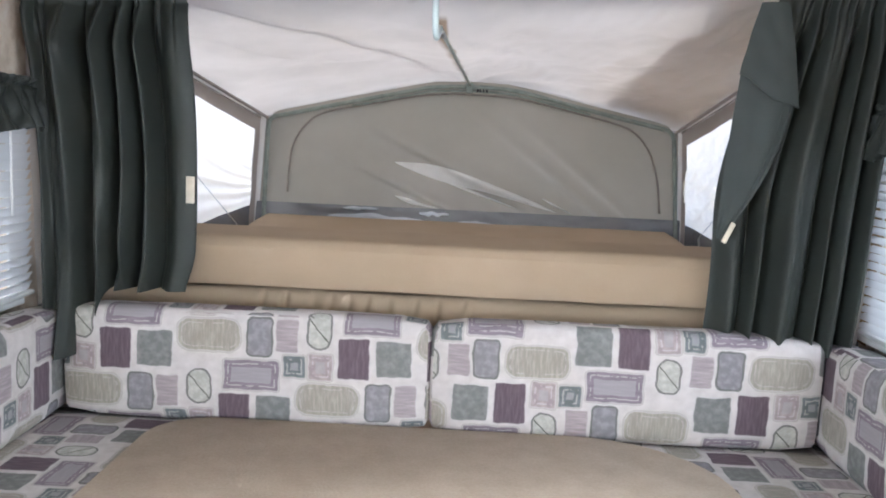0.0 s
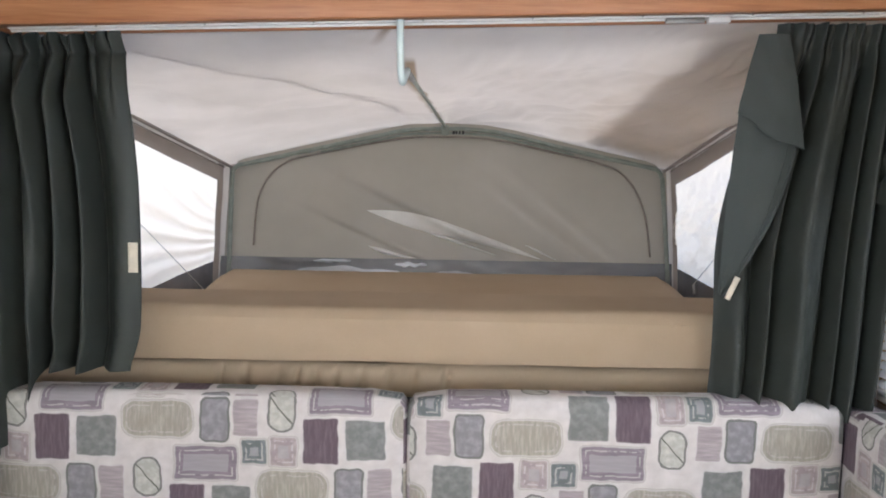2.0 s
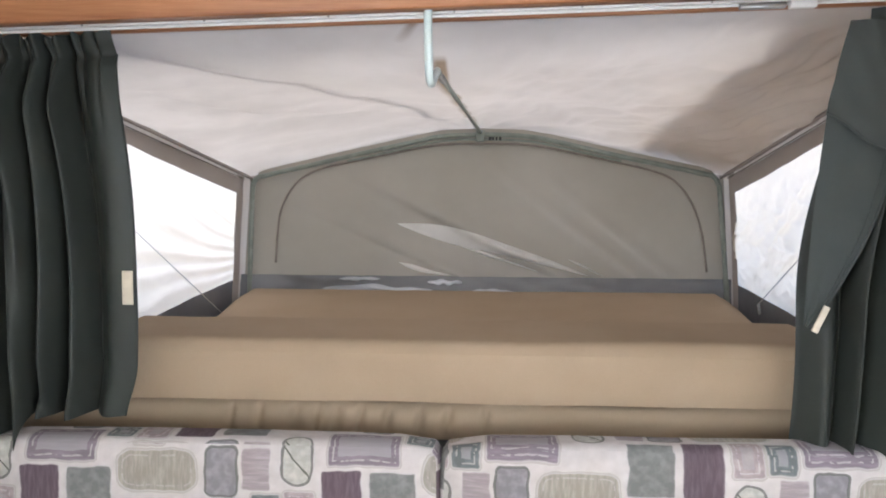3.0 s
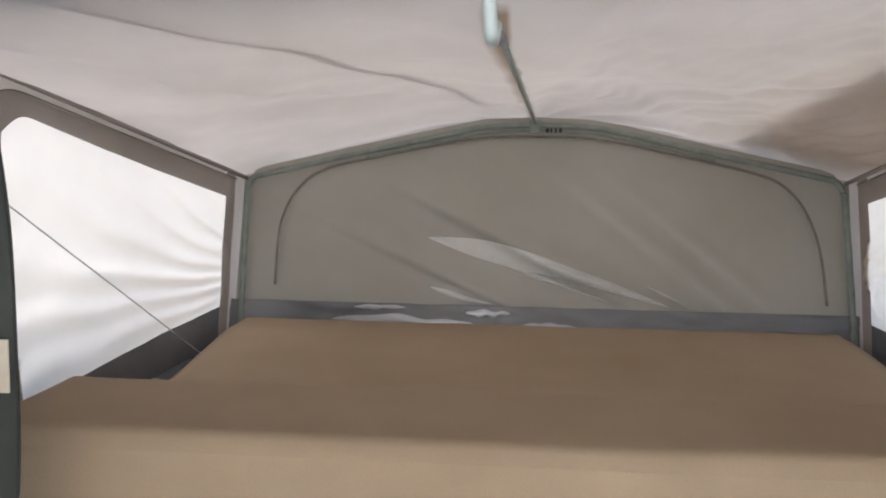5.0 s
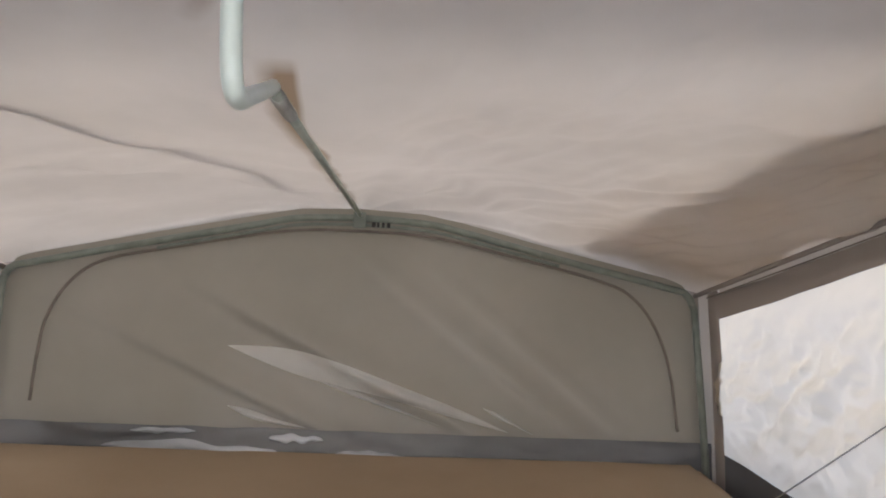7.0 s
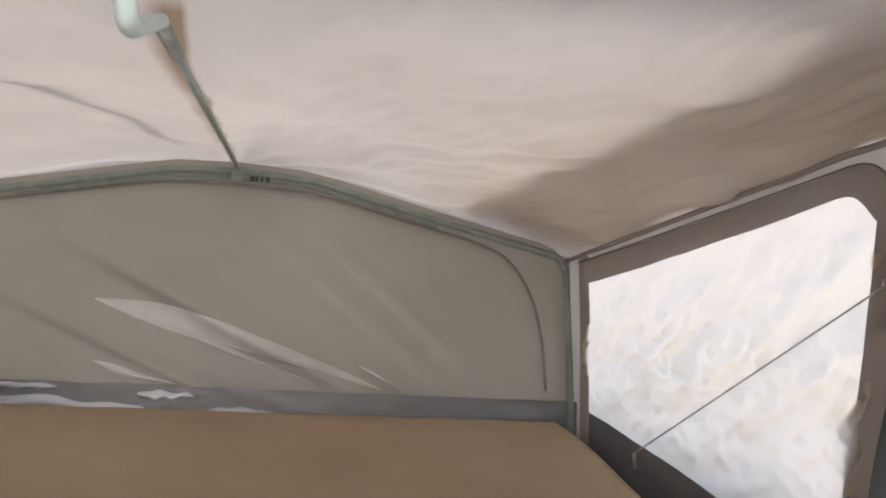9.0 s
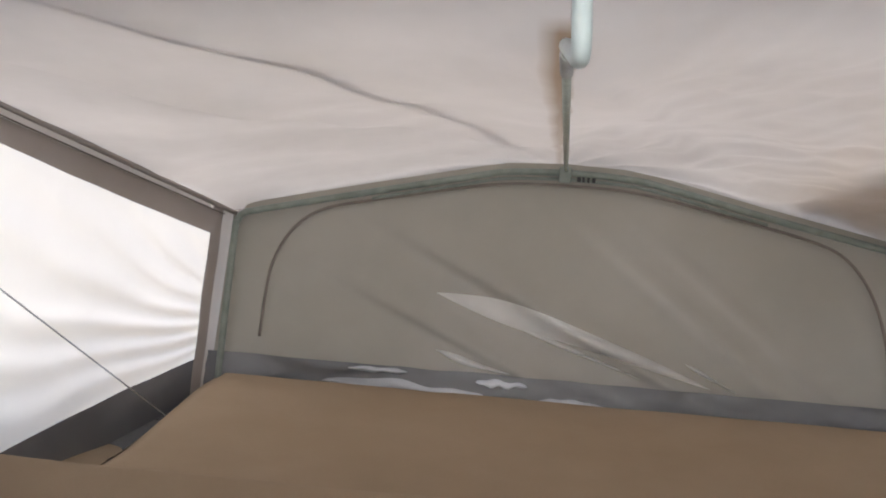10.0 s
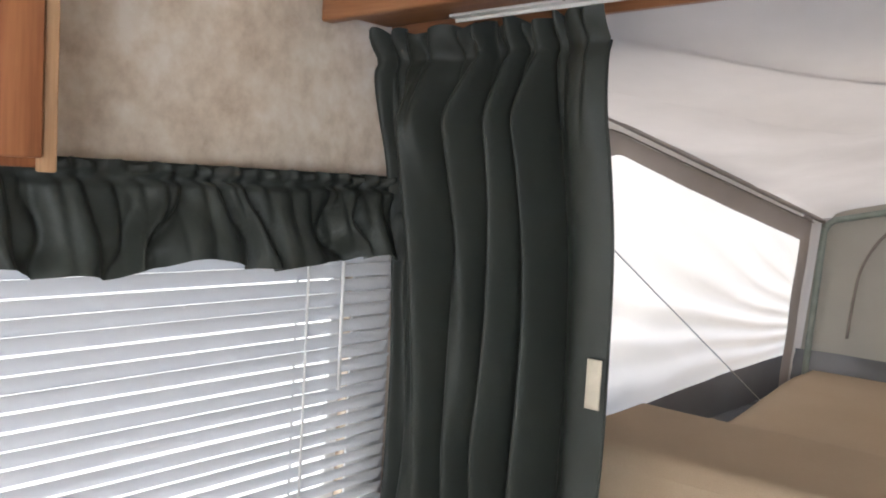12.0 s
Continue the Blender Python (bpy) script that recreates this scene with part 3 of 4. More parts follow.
def right_curtain():
    c = thing("curtain", "dark green cloth curtain with its front edge folded back", "curtain", (0.82, 2.13, 0.90), group="bunk curtains")

    def f(u, v):
        z = lerp(0.885, 1.738, v)
        top = ease((v - 0.84) / 0.12)
        left = 0.647 + 0.105 * ease((z - 1.20) / 0.55) + 0.012 * math.sin(v * 5.5) * (1 - v)
        right = lerp(0.985, 1.045, v)
        x = lerp(left, right, u)
        q = u + (0.016 * math.sin(v * 3.0 + u * 6) + 0.022 * noise.noise(Vector((u * 4, v * 1.5, 15)))) * math.sin(math.pi * u) - 0.05 * (v - 0.5) * u * (1 - u)
        ridge = drape(q, RIGHT_FOLDS)
        deep = 0.100 * (1 - 0.7 * top) * (0.85 + 0.4 * noise.noise(Vector((u * 7, v * 1.2, 18))))
        y = 2.190 - deep * ridge * ease(u * 4 + 0.1) - 0.046 * top + 0.7 * header(u, v, 38, 3.0) - 0.010 * noise.noise(Vector((u * 3, v * 2.5, 13))) * (1 - top)
        return (x, y, z)

    hang(part("cloth", sheet_bm(220, 80, f), M_GREEN), c)

    def over(corners, u, v, bulge, seed):
        a, b, lo_a, lo_b = corners
        p = lo_a.lerp(a, v).lerp(lo_b.lerp(b, v), u)
        p.y -= bulge * math.sin(math.pi * min(1, 0.1 + 0.9 * u)) + 0.006 * noise.noise(Vector((u * 3, v * 4, seed)))
        return p

    cuff_at = (Vector((0.700, 2.104, 1.71)), Vector((0.762, 2.096, 1.71)), Vector((0.655, 2.078, 1.546)), Vector((0.794, 2.070, 1.472)))
    flap_at = (Vector((0.664, 2.100, 1.550)), Vector((0.786, 2.094, 1.478)), Vector((0.640, 2.106, 1.165)), Vector((0.650, 2.102, 1.158)))

    def cuff(u, v):
        # the edge folded over at the height where it was tied back
        p = over(cuff_at, u, v, 0.014, 2)
        p.z -= 0.010 * math.sin(math.pi * u) * (1 - v) - 0.004 * math.sin(u * 9) * (1 - v)
        p.x += 0.006 * math.sin(math.pi * v) * (u - 0.35)
        return p

    def flap(u, v):
        # the lining side hanging below it in a long triangle
        p = over(flap_at, u, v, 0.016 * v, 5)
        p.x += 0.022 * math.sin(math.pi * v) * u - 0.004 * math.sin(math.pi * v) * (1 - u)
        return p

    fold = hang(part("folded_edge", sheet_bm(20, 50, flap), M_FLAP, label="paler folded-back curtain edge"), c)
    turned = hang(part("cuff", sheet_bm(24, 24, cuff), M_FLAP, label="turned-over cuff of the curtain"), c)
    hang(part("hem", tube_bm([cuff(k / 20, 0.0) for k in range(21)], 0.003, 6), M_FLAP), turned)
    hang(part("hem", tube_bm([flap(1.0, k / 30) for k in range(31)], 0.0035, 6), M_FLAP), fold)
    hang(part("hem", tube_bm([flap(0.86, k / 30) - Vector((0, 0.001, 0)) for k in range(31)], 0.0016, 6), M_FLAP), fold)
    tape = box_bm(-0.006, 0.006, -0.002, 0.002, -0.026, 0.026, 0.001)
    bmesh.ops.transform(tape, matrix=pose(0.664, 2.086, 1.178, 0, 24, 0), verts=tape.verts)
    hang(part("fastening_tape", tape, M_TAG, label="cream hook-and-loop tape"), fold)


left_curtain()
right_curtain()

# ---- the dinette made up as a bed ----
ZS = 0.642


def bench(sign):
    b = thing("bench_base", "plain wooden dinette bench base", "bench", (sign * 0.76, 1.4, 0), group="dinette benches")
    xa, xb = sorted((sign * 0.46, sign * 1.075))
    hang(part("body", box_bm(xa, xb, 0.62, 2.23, 0.0, 0.535, 0.004), M_CHERRY_Z), b)
    xa, xb = sorted((sign * 0.44, sign * 1.078))
    hang(part("lid", box_bm(xa, xb, 0.60, 2.232, 0.535, 0.55, 0.003), M_CHERRY), b)


bench(-1)
bench(1)
bb = thing("bench_base", "plain wooden rear dinette base between the benches", "bench", (0, 2.1, 0), group="dinette benches")
hang(part("body", box_bm(-0.435, 0.435, 2.03, 2.232, 0.0, 0.535, 0.004), M_CHERRY_Z), bb)

tagged(part("seat_cushion", cushion_bm(-1.07, -0.42, 0.6, 2.22, 0.551, ZS, 0.028, 0.006, 90, (0.1, 0.05)), M_PRINT), "off-white dinette seat cushion with purple and green block print", "cushion", group="dinette cushions")
tagged(part("seat_cushion", cushion_bm(0.42, 1.07, 0.6, 2.22, 0.551, ZS, 0.028, 0.006, 90, (0.3, 0.02)), M_PRINT), "off-white dinette seat cushion with purple and green block print", "cushion", group="dinette cushions")
tagged(part("back_cushion", cushion_bm(-0.932, -0.026, 2.10, 2.205, ZS + 0.006, 0.922, 0.030, 0.006, 0, (-0.834, 0.875)), M_PRINT), "upright back cushion printed with muted purple and green blocks", "cushion", group="dinette cushions")
tagged(part("back_cushion", cushion_bm(-0.018, 0.925, 2.098, 2.205, ZS + 0.006, 0.922, 0.030, 0.006, 180, (0.212, 0.685)), M_PRINT), "upright back cushion printed with muted purple and green blocks", "cushion", group="dinette cushions")
tagged(part("side_cushion", cushion_bm(-1.045, -0.936, 0.6, 2.17, ZS + 0.006, 0.912, 0.030, 0.006, 0, (0.2, 0.8)), M_PRINT), "upright side cushion under the window, block-printed cloth", "cushion", group="dinette cushions")
tagged(part("side_cushion", cushion_bm(0.932, 1.045, 0.6, 2.20, ZS + 0.006, 0.915, 0.030, 0.006, 0, (0.0, 0.74)), M_PRINT), "upright side cushion under the window, block-printed cloth", "cushion", group="dinette cushions")


def bed_board():
    t = thing("bed_table", "tan cloth-covered table lowered to make a bed", "table", (-0.03, 1.76, 0))
    bm = bmesh.new()
    outline = []
    x0, x1, y0, y1 = -0.675, 0.645, 1.46, 2.090
    for sx, sy, a0, r in ((1, 1, 0, 0.32), (-1, 1, 90, 0.15), (-1, -1, 180, 0.12), (1, -1, 270, 0.12)):
        cx, cy = (x1 - r if sx > 0 else x0 + r), (y1 - r if sy > 0 else y0 + r)
        outline += [(cx + r * math.cos(radians(a0 + 9 * k)), cy + r * math.sin(radians(a0 + 9 * k))) for k in range(11)]
    rings = []
    for inset, z in ((0.004, ZS + 0.004), (0.0, ZS + 0.008), (0.0, ZS + 0.016), (0.006, ZS + 0.022)):
        rings.append([bm.verts.new(((x - (x0 + x1) / 2) * (1 - inset) + (x0 + x1) / 2, (y - (y0 + y1) / 2) * (1 - inset) + (y0 + y1) / 2, z)) for x, y in outline])
    for a, b in zip(rings, rings[1:]):
        for i in range(len(a)):
            bm.faces.new((a[i], a[(i + 1) % len(a)], b[(i + 1) % len(a)], b[i]))
    bm.faces.new(rings[0][::-1])
    bm.faces.new(rings[-1])
    hang(part("tabletop", bm, M_BOARD), t)
    hang(part("leg", tube_bm([(-0.03, 1.76, 0.0), (-0.03, 1.76, ZS + 0.006)], 0.03, 16), M_STEEL), t)


bed_board()

# ---- the bunk end ----
bunk = thing("bunk_platform", "grey bunk platform sliding out of the camper", "bunk", (0, 2.9, 0.82))
hang(part("deck", box_bm(-1.09, 1.12, 2.28, 3.62, 0.83, 0.862, 0.004), M_VINYL), bunk)
for sign in (-1, 1):
    a, b = sorted((sign * 1.045, sign * 1.10))
    hang(part("side_rail", box_bm(a, b, 2.28, 3.60, 0.862, 1.02, 0.004), M_VINYL), bunk)


def mattress():
    """A tan mattress, full and wide along its front edge, lower and narrower behind."""
    def top(y):
        return lerp(1.090, 1.004, ease((y - 2.56) / 0.17)) + 0.042 * ease((y - 2.9) / 0.5)

    def half(y):
        return 0.795 + 0.003 * ease((y - 2.630) / 0.010)

    y0, y1 = 2.275, 3.425
    prof = 44

    def f(u, v):
        # u runs round the section from one lower side over the top to the other; v from front to back
        y = lerp(y0, y1, v)
        end = min(1.0, (v * (y1 - y0)) / 0.03)
        cx, w, zt, zb = 0.045 * ease((y - 2.625) / 0.02), half(y), top(y), 0.963
        r = 0.028
        drop = r * (1 - math.sqrt(max(0.0, 1 - (1 - end) ** 2)))
        a = u * 2 - 1
        x = cx + max(-1.0, min(1.0, a * 1.16)) * w
        side = max(0.0, (abs(a) * 1.16 - 1) / 0.16)
        z = zt - drop - side * (zt - zb - drop)
        z += 0.004 * noise.noise(Vector((x * 4, y * 5, 1))) * (1 - side)
        if abs(a) * 1.16 > 0.97 and side < 0.2:
            z -= 0.012
        return (x, y, z)

    m = thing("mattress", "thick tan bunk mattress, higher along its front edge", "mattress", (0, 2.8, 0.96))
    hang(part("cover", sheet_bm(120, 120, f), M_TAN), m)

    def front(u, v):
        x = lerp(-0.795, 0.795, u)
        z = lerp(0.962, 1.064, v)
        y = y0 - 0.006 * math.sin(v * math.pi) + 0.003 * noise.noise(Vector((x * 6, z * 9, 3)))
        if v > 0.999:
            y = y0
        z += 0.006 * noise.noise(Vector((x * 3, 0, 2))) * (1 - v)
        return (x, y, z)

    hang(part("front_face", sheet_bm(120, 8, front), M_TAN), m)


mattress()


def lower_mattress():
    """A slimmer pad beneath with a rounded, pleated front."""
    def f(u, v):
        x = lerp(-1.0, 1.02, u)
        a = lerp(-0.5, 0.5, v) * math.pi
        fold_line = 0.0
        for px, w in ((-0.50, 0.007), (-0.44, 0.010), (-0.36, 0.012), (-0.315, 0.008), (-0.27, 0.012), (-0.22, 0.008), (-0.16, 0.010), (-0.09, 0.009), (-0.03, 0.009), (0.05, 0.008)):
            fold_line += math.exp(-((x - px - 0.02 * v) / w) ** 2)
        y = 2.352 - 0.026 * math.cos(a) + 0.013 * fold_line * math.cos(a) ** 2
        return (x, y, 0.904 + 0.042 * math.sin(a) + 0.002 * math.sin(x * 11))

    m = thing("mattress_pad", "flat tan mattress pad with a pleated rounded front", "mattress", (0, 2.8, 0.862))
    hang(part("front_roll", sheet_bm(420, 14, f), M_TAN), m)
    hang(part("body", box_bm(-0.95, 1.0, 2.44, 3.40, 0.864, 0.958, 0.004), M_TAN), m)


lower_mattress()


def hoop_y(z):
    return 3.447 + 0.27 * (z - 1.03)


HOOP_TOP = [(-0.757, 1.405), (-0.742, 1.428), (-0.70, 1.440), (-0.43, 1.503), (-0.20, 1.555), (-0.105, 1.575), (0.04, 1.582), (0.19, 1.577), (0.29, 1.560), (0.52, 1.508), (0.79, 1.452), (0.832, 1.440), (0.848, 1.412)]


def hoop_top(x):
    """Height of the bow at x."""
    if x <= HOOP_TOP[0][0]:
        return HOOP_TOP[0][1]
    for (xa, za), (xb, zb) in zip(HOOP_TOP, HOOP_TOP[1:]):
        if x <= xb:
            return lerp(za, zb, (x - xa) / (xb - xa))
    return HOOP_TOP[-1][1]


# ---- tent canvas over the bunk ----
tent = thing("tent_canvas", "beige and grey tent canvas stretched over the bunk", "tent", (0, 2.9, 0.86))
FRONT_Y, FRONT_Z, FRONT_X, FRONT_LEAN = 2.190, 1.735, 1.06, 0.0325


def edge_point(sign, t):
    """The roof's side edge, from the bow's corner (0) to the front (1)."""
    a = Vector((-0.775 if sign < 0 else 0.868, hoop_y(1.43), 1.425 if sign < 0 else 1.436))
    b = Vector((-0.97 if sign < 0 else 1.0, 2.70, 1.625 if sign < 0 else 1.665))
    c = Vector((sign * FRONT_X, FRONT_Y, FRONT_Z + sign * FRONT_X * FRONT_LEAN))
    return a.lerp(b, t / 0.6) if t < 0.6 else b.lerp(c, (t - 0.6) / 0.4)


# taut lines in the roof: their course, depth and width
PULLS = [(((-0.035, 3.38), (-0.297, 2.68), (-0.468, 2.40), (-0.75, 2.22)), 0.010, 0.030), (((-0.44, 2.93), (-0.657, 2.70), (-0.85, 2.44)), 0.012, 0.026),
         (((0.0, 3.40), (-0.22, 3.12), (-0.46, 2.93)), 0.008, 0.016), (((-0.01, 2.42), (0.09, 2.76), (0.256, 3.0)), 0.012, 0.012),
         (((0.20, 2.46), (0.225, 2.60), (0.19, 2.72)), 0.008, 0.012), (((0.36, 2.50), (0.36, 2.64), (0.24, 2.95)), 0.007, 0.016)]


def roof(u, v):
    l, r = edge_point(-1, v), edge_point(1, v)
    p = l.lerp(r, lerp(-0.02, 1.02, u))
    xh = lerp(-0.775, 0.868, u)
    straight = lerp(l.z, r.z, u)
    p.z = straight + (hoop_top(xh) + 0.012 - lerp(1.425, 1.436, u)) * (1 - ease(v * 1.05)) * (1 - abs(2 * u - 1) ** 6)
    p.z += (FRONT_Z + FRONT_LEAN * p.x - straight) * (1 - abs(2 * u - 1) ** 2.5) * ease(v)
    p.y = lerp(p.y, hoop_y(hoop_top(xh)) + 0.035, (1 - ease(v * 4)) * (1 - abs(2 * u - 1) ** 12))
    # the cloth rests along the rod and hangs slack towards both sides
    sag = math.sin(math.pi * v ** 1.3) * (1 - abs(2 * u - 1) ** 3)
    p.z -= 0.096 * sag
    slack = min(1, 6 * v) * min(1, 5 * (1 - v))
    p.z += (0.016 * noise.noise(Vector((p.x * 3 + p.y, p.y * 4, 4))) + 0.006 * noise.noise(Vector((p.x * 9, p.y * 9, 1)))) * slack
    # crumpled small folds on the side of the added shade sheet, finer near the bow
    side = ease((p.x - 0.02) / 0.15) * slack * (1 + 0.7 * ease((p.x - 0.35) / 0.2))
    w = p.x * 0.9 + p.y * 0.45 + 0.09 * noise.noise(Vector((p.x * 4, p.y * 4, 21)))
    p.z += side * 0.0045 * (1 - abs(noise.noise(Vector((w * 11, (p.y - p.x) * 3.0, 6)))) * 3.0)
    p.z += side * 0.003 * noise.noise(Vector((w * 30, (p.y - p.x) * 7, 9)))
    # small folds fanning out from the pole's far end
    du, dv = (u - 0.49) * 1.7, v * 1.4
    reach = math.hypot(du, dv)
    fan = math.atan2(dv, du)
    p.z += 0.010 * math.sin(fan * 15 + 2.5 * noise.noise(Vector((u * 5, v * 5, 9)))) * math.exp(-(reach / 0.4) ** 2) * ease(reach * 5) * (1 if u > 0.49 else 0.4)
    p.z -= 0.020 * math.exp(-((p.x + 0.02) / 0.14) ** 2) * ease((v - 0.08) * 5) * ease((0.93 - v) * 8)
    # long taut pulls from the bow's middle and corner towards the front corner
    for line, deep, wide in PULLS:
        best, ends = 9.0, 1.0
        for k, ((xa, ya), (xb, yb)) in enumerate(zip(line, line[1:])):
            long = math.hypot(xb - xa, yb - ya)
            along = ((p.x - xa) * (xb - xa) + (p.y - ya) * (yb - ya)) / long ** 2
            side_of = 1 if (p.x - xa) * (yb - ya) > (p.y - ya) * (xb - xa) else -1
            near = max(0.0, min(1.0, along))
            off = side_of * math.hypot(p.x - lerp(xa, xb, near), p.y - lerp(ya, yb, near))
            if abs(off) < abs(best):
                best, ends = off, ease((k + near) * 2.5) * ease((len(line) - 1 - k - near) * 2.5)
        if abs(best) < 0.3:
            best += 0.008 * noise.noise(Vector((p.x * 6, p.y * 6, 2)))
            p.z -= deep * ends * math.exp(-(best / (wide if best > 0 else wide * 5)) ** 2)
    return p


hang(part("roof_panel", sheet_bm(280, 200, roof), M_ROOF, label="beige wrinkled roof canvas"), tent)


def fold_line(line, wide, lift):
    """An unseen narrow strip added above a taut line of the roof to shade it."""
    pts = smooth_line([(x, y, 0) for x, y in line], 14)
    grid = [roof(i / 60, j / 60) for j in range(61) for i in range(61)]
    tops = []
    for p in pts:
        tops.append(sum(sorted((((g.x - p.x) ** 2 + (g.y - p.y) ** 2, g.z) for g in grid))[k][1] for k in range(4)) / 4)
    for _ in range(12):
        tops = [tops[0]] + [(a + 2 * b + c) / 4 for a, b, c in zip(tops, tops[1:], tops[2:])] + [tops[-1]]
    way = (pts[-1] - pts[0]).normalized()
    across = Vector((way.y, -way.x, 0))

    def f(u, v):
        k = min(len(pts) - 1, int(round(u * (len(pts) - 1))))
        w = wide * (0.35 + 0.65 * math.sin(math.pi * u)) * (0.8 + 0.4 * noise.noise(Vector((u * 6, 1, wide * 90))))
        return Vector((pts[k].x, pts[k].y, tops[k] + lift)) + across * (v - 0.5) * w

    hang(part("line_shade_strip", sheet_bm(len(pts) - 1, 3, f), M_ROOF, label="unseen strip shading a taut roof line"), tent)


fold_line(PULLS[0][0], 0.046, 0.075)
fold_line(PULLS[1][0], 0.040, 0.075)


def side_panel(sign):
    foot_a = Vector((-0.775 if sign < 0 else 0.872, 3.445, 1.005))
    foot_b = Vector((sign * 1.03, FRONT_Y, 0.90))

    def wall(t, h, out=0.0):
        """A place on the side wall: t from bow to front, h from foot to roof edge."""
        p = foot_a.lerp(foot_b, t).lerp(edge_point(sign, t), h)
        p.x += sign * (out + 0.012 * math.sin(math.pi * h) * math.sin(math.pi * t))
        return p

    rnd = random.Random(11 if sign < 0 else 12)
    ph = [rnd.uniform(0, 6) for _ in range(4)]

    t_end = 0.62 if sign < 0 else 0.665

    def flap_top(t):
        """Upper edge of the window, cut off at its front corner."""
        u = (t - 0.035) / (t_end - 0.035)
        return lerp(0.845, 0.925, u) - 0.10 * ease((u - 0.85) / 0.15) ** 2

    def window_flap(u, v):
        t = lerp(0.035, t_end, u)
        h = lerp(lerp(0.165, 0.05, u), flap_top(t), v)
        p = wall(t, h, 0.004)
        ray = math.atan2(v - 0.1, u + 0.55)
        if sign < 0:
            fold = 0.0065 * math.sin(ray * 40 + ph[0] + 2.2 * noise.noise(p * 5)) + 0.006 * noise.noise(Vector((ray * 9, u * 2, 4))) + 0.004 * noise.noise(p * 14)
        else:
            fold = 0.030 * noise.noise(Vector((p.y * 9 + p.z * 6, p.z * 7, 3))) + 0.016 * noise.noise(Vector((p.y * 24 + p.z * 14, p.z * 17, 8))) + 0.010 * noise.noise(p * 44)
        p.x += sign * fold * math.sin(math.pi * min(1, v * 0.96 + 0.03)) * min(1, 8 * u + 0.2)
        p.y += (0.014 * math.sin(v * 19 + ph[1]) + 0.016 * noise.noise(Vector((v * 9, 1, sign)))) * (1 - u) ** 10
        p.z += 0.006 * noise.noise(Vector((u * 7, 5, sign))) * v ** 10
        return p

    t_in, t_out = (0.60, 0.665) if sign < 0 else (0.645, 0.705)

    def rim(t):
        """Outer edge of the binding over the window, rounded at its front corner."""
        return lerp(0.955, 0.965, t / 0.6) - 0.22 * max(0.0, (t - t_in + 0.05) / (t_out - t_in + 0.05)) ** 3

    # cloth around the window: doubled binding next to it, single canvas beyond
    strips = (("rear_canvas", -0.02, 0.05, lambda t: -0.12, lambda t: 1.0, M_ROOF, 0.004),
              ("rear_band", 0.028, 0.06, lambda t: -0.12, lambda t: 0.98, M_BAND, 0.0),
              ("upper_band", 0.06, t_in, lambda t: flap_top(t) - 0.014, rim, M_BAND, 0.0),
              ("front_band", t_in, t_out, lambda t: 0.0, rim, M_BAND, 0.0),
              ("upper_canvas", 0.06, 1.0, lambda t: flap_top(t) + 0.012 if t < t_in else 0.6, lambda t: 1.0, M_ROOF, 0.005),
              ("front_canvas", t_out - 0.02, 1.0, lambda t: 0.0, lambda t: 0.62, M_ROOF, 0.005),
              ("skirt", 0.06, 0.68, lambda t: -0.16, lambda t: lerp(0.18, 0.065, (t - 0.055) / 0.565), M_VINYL, 0.0))
    for name, t0, t1, lo, hi, mat, out in strips:
        def band(u, v, t0=t0, t1=t1, lo=lo, hi=hi, out=out):
            t = lerp(t0, t1, u)
            p = wall(t, lerp(lo(t), hi(t), v), out)
            p.x += sign * 0.004 * noise.noise(p * 8)
            return p
        hang(part(name, sheet_bm(60, 12, band), mat), tent)
    hang(part("window_flap", sheet_bm(110, 90, window_flap), M_FLAPWIN, label="translucent white window flap, backlit"), tent)
    def apron(u, v):
        # vinyl lying from the wall's foot to the mattress
        t = lerp(-0.03, 0.75, u)
        a = wall(t, -0.03)
        b = Vector((-0.71 if sign < 0 else 0.76, a.y, 0.968))
        p = a.lerp(b, v)
        p.z += 0.006 * noise.noise(p * 9)
        return p

    # Block added outside the corner, stopping light that leaks through the gap.
    c = edge_point(sign, 0) + Vector((sign * 0.045, 0.075, 0.045))
    hang(part("corner_light_block", box_bm(c.x - 0.05, c.x + 0.05, c.y - 0.05, c.y + 0.05, c.z - 0.09, c.z + 0.03, 0.02), M_BAND), tent)
    hang(part("floor_flap", sheet_bm(40, 10, apron), M_VINYL, label="grey vinyl flap tucked beside the mattress"), tent)
    line = [wall(t / 60, rim(t / 60), -0.006) for t in range(2, int(t_out * 60))] + [wall(t_out, h / 20, -0.006) for h in range(14, 0, -1)]
    hang(part("zipper", tube_bm(smooth_line(line, 3), 0.003, 6, 0.5), M_ZIP), tent)
    seam = [edge_point(sign, t / 30) + Vector((-sign * 0.008, 0, -0.006)) for t in range(0, 31)]
    hang(part("seam_welt", tube_bm(seam, 0.006, 8), M_BAND), tent)
    return wall


wall_l, wall_r = side_panel(-1), side_panel(1)


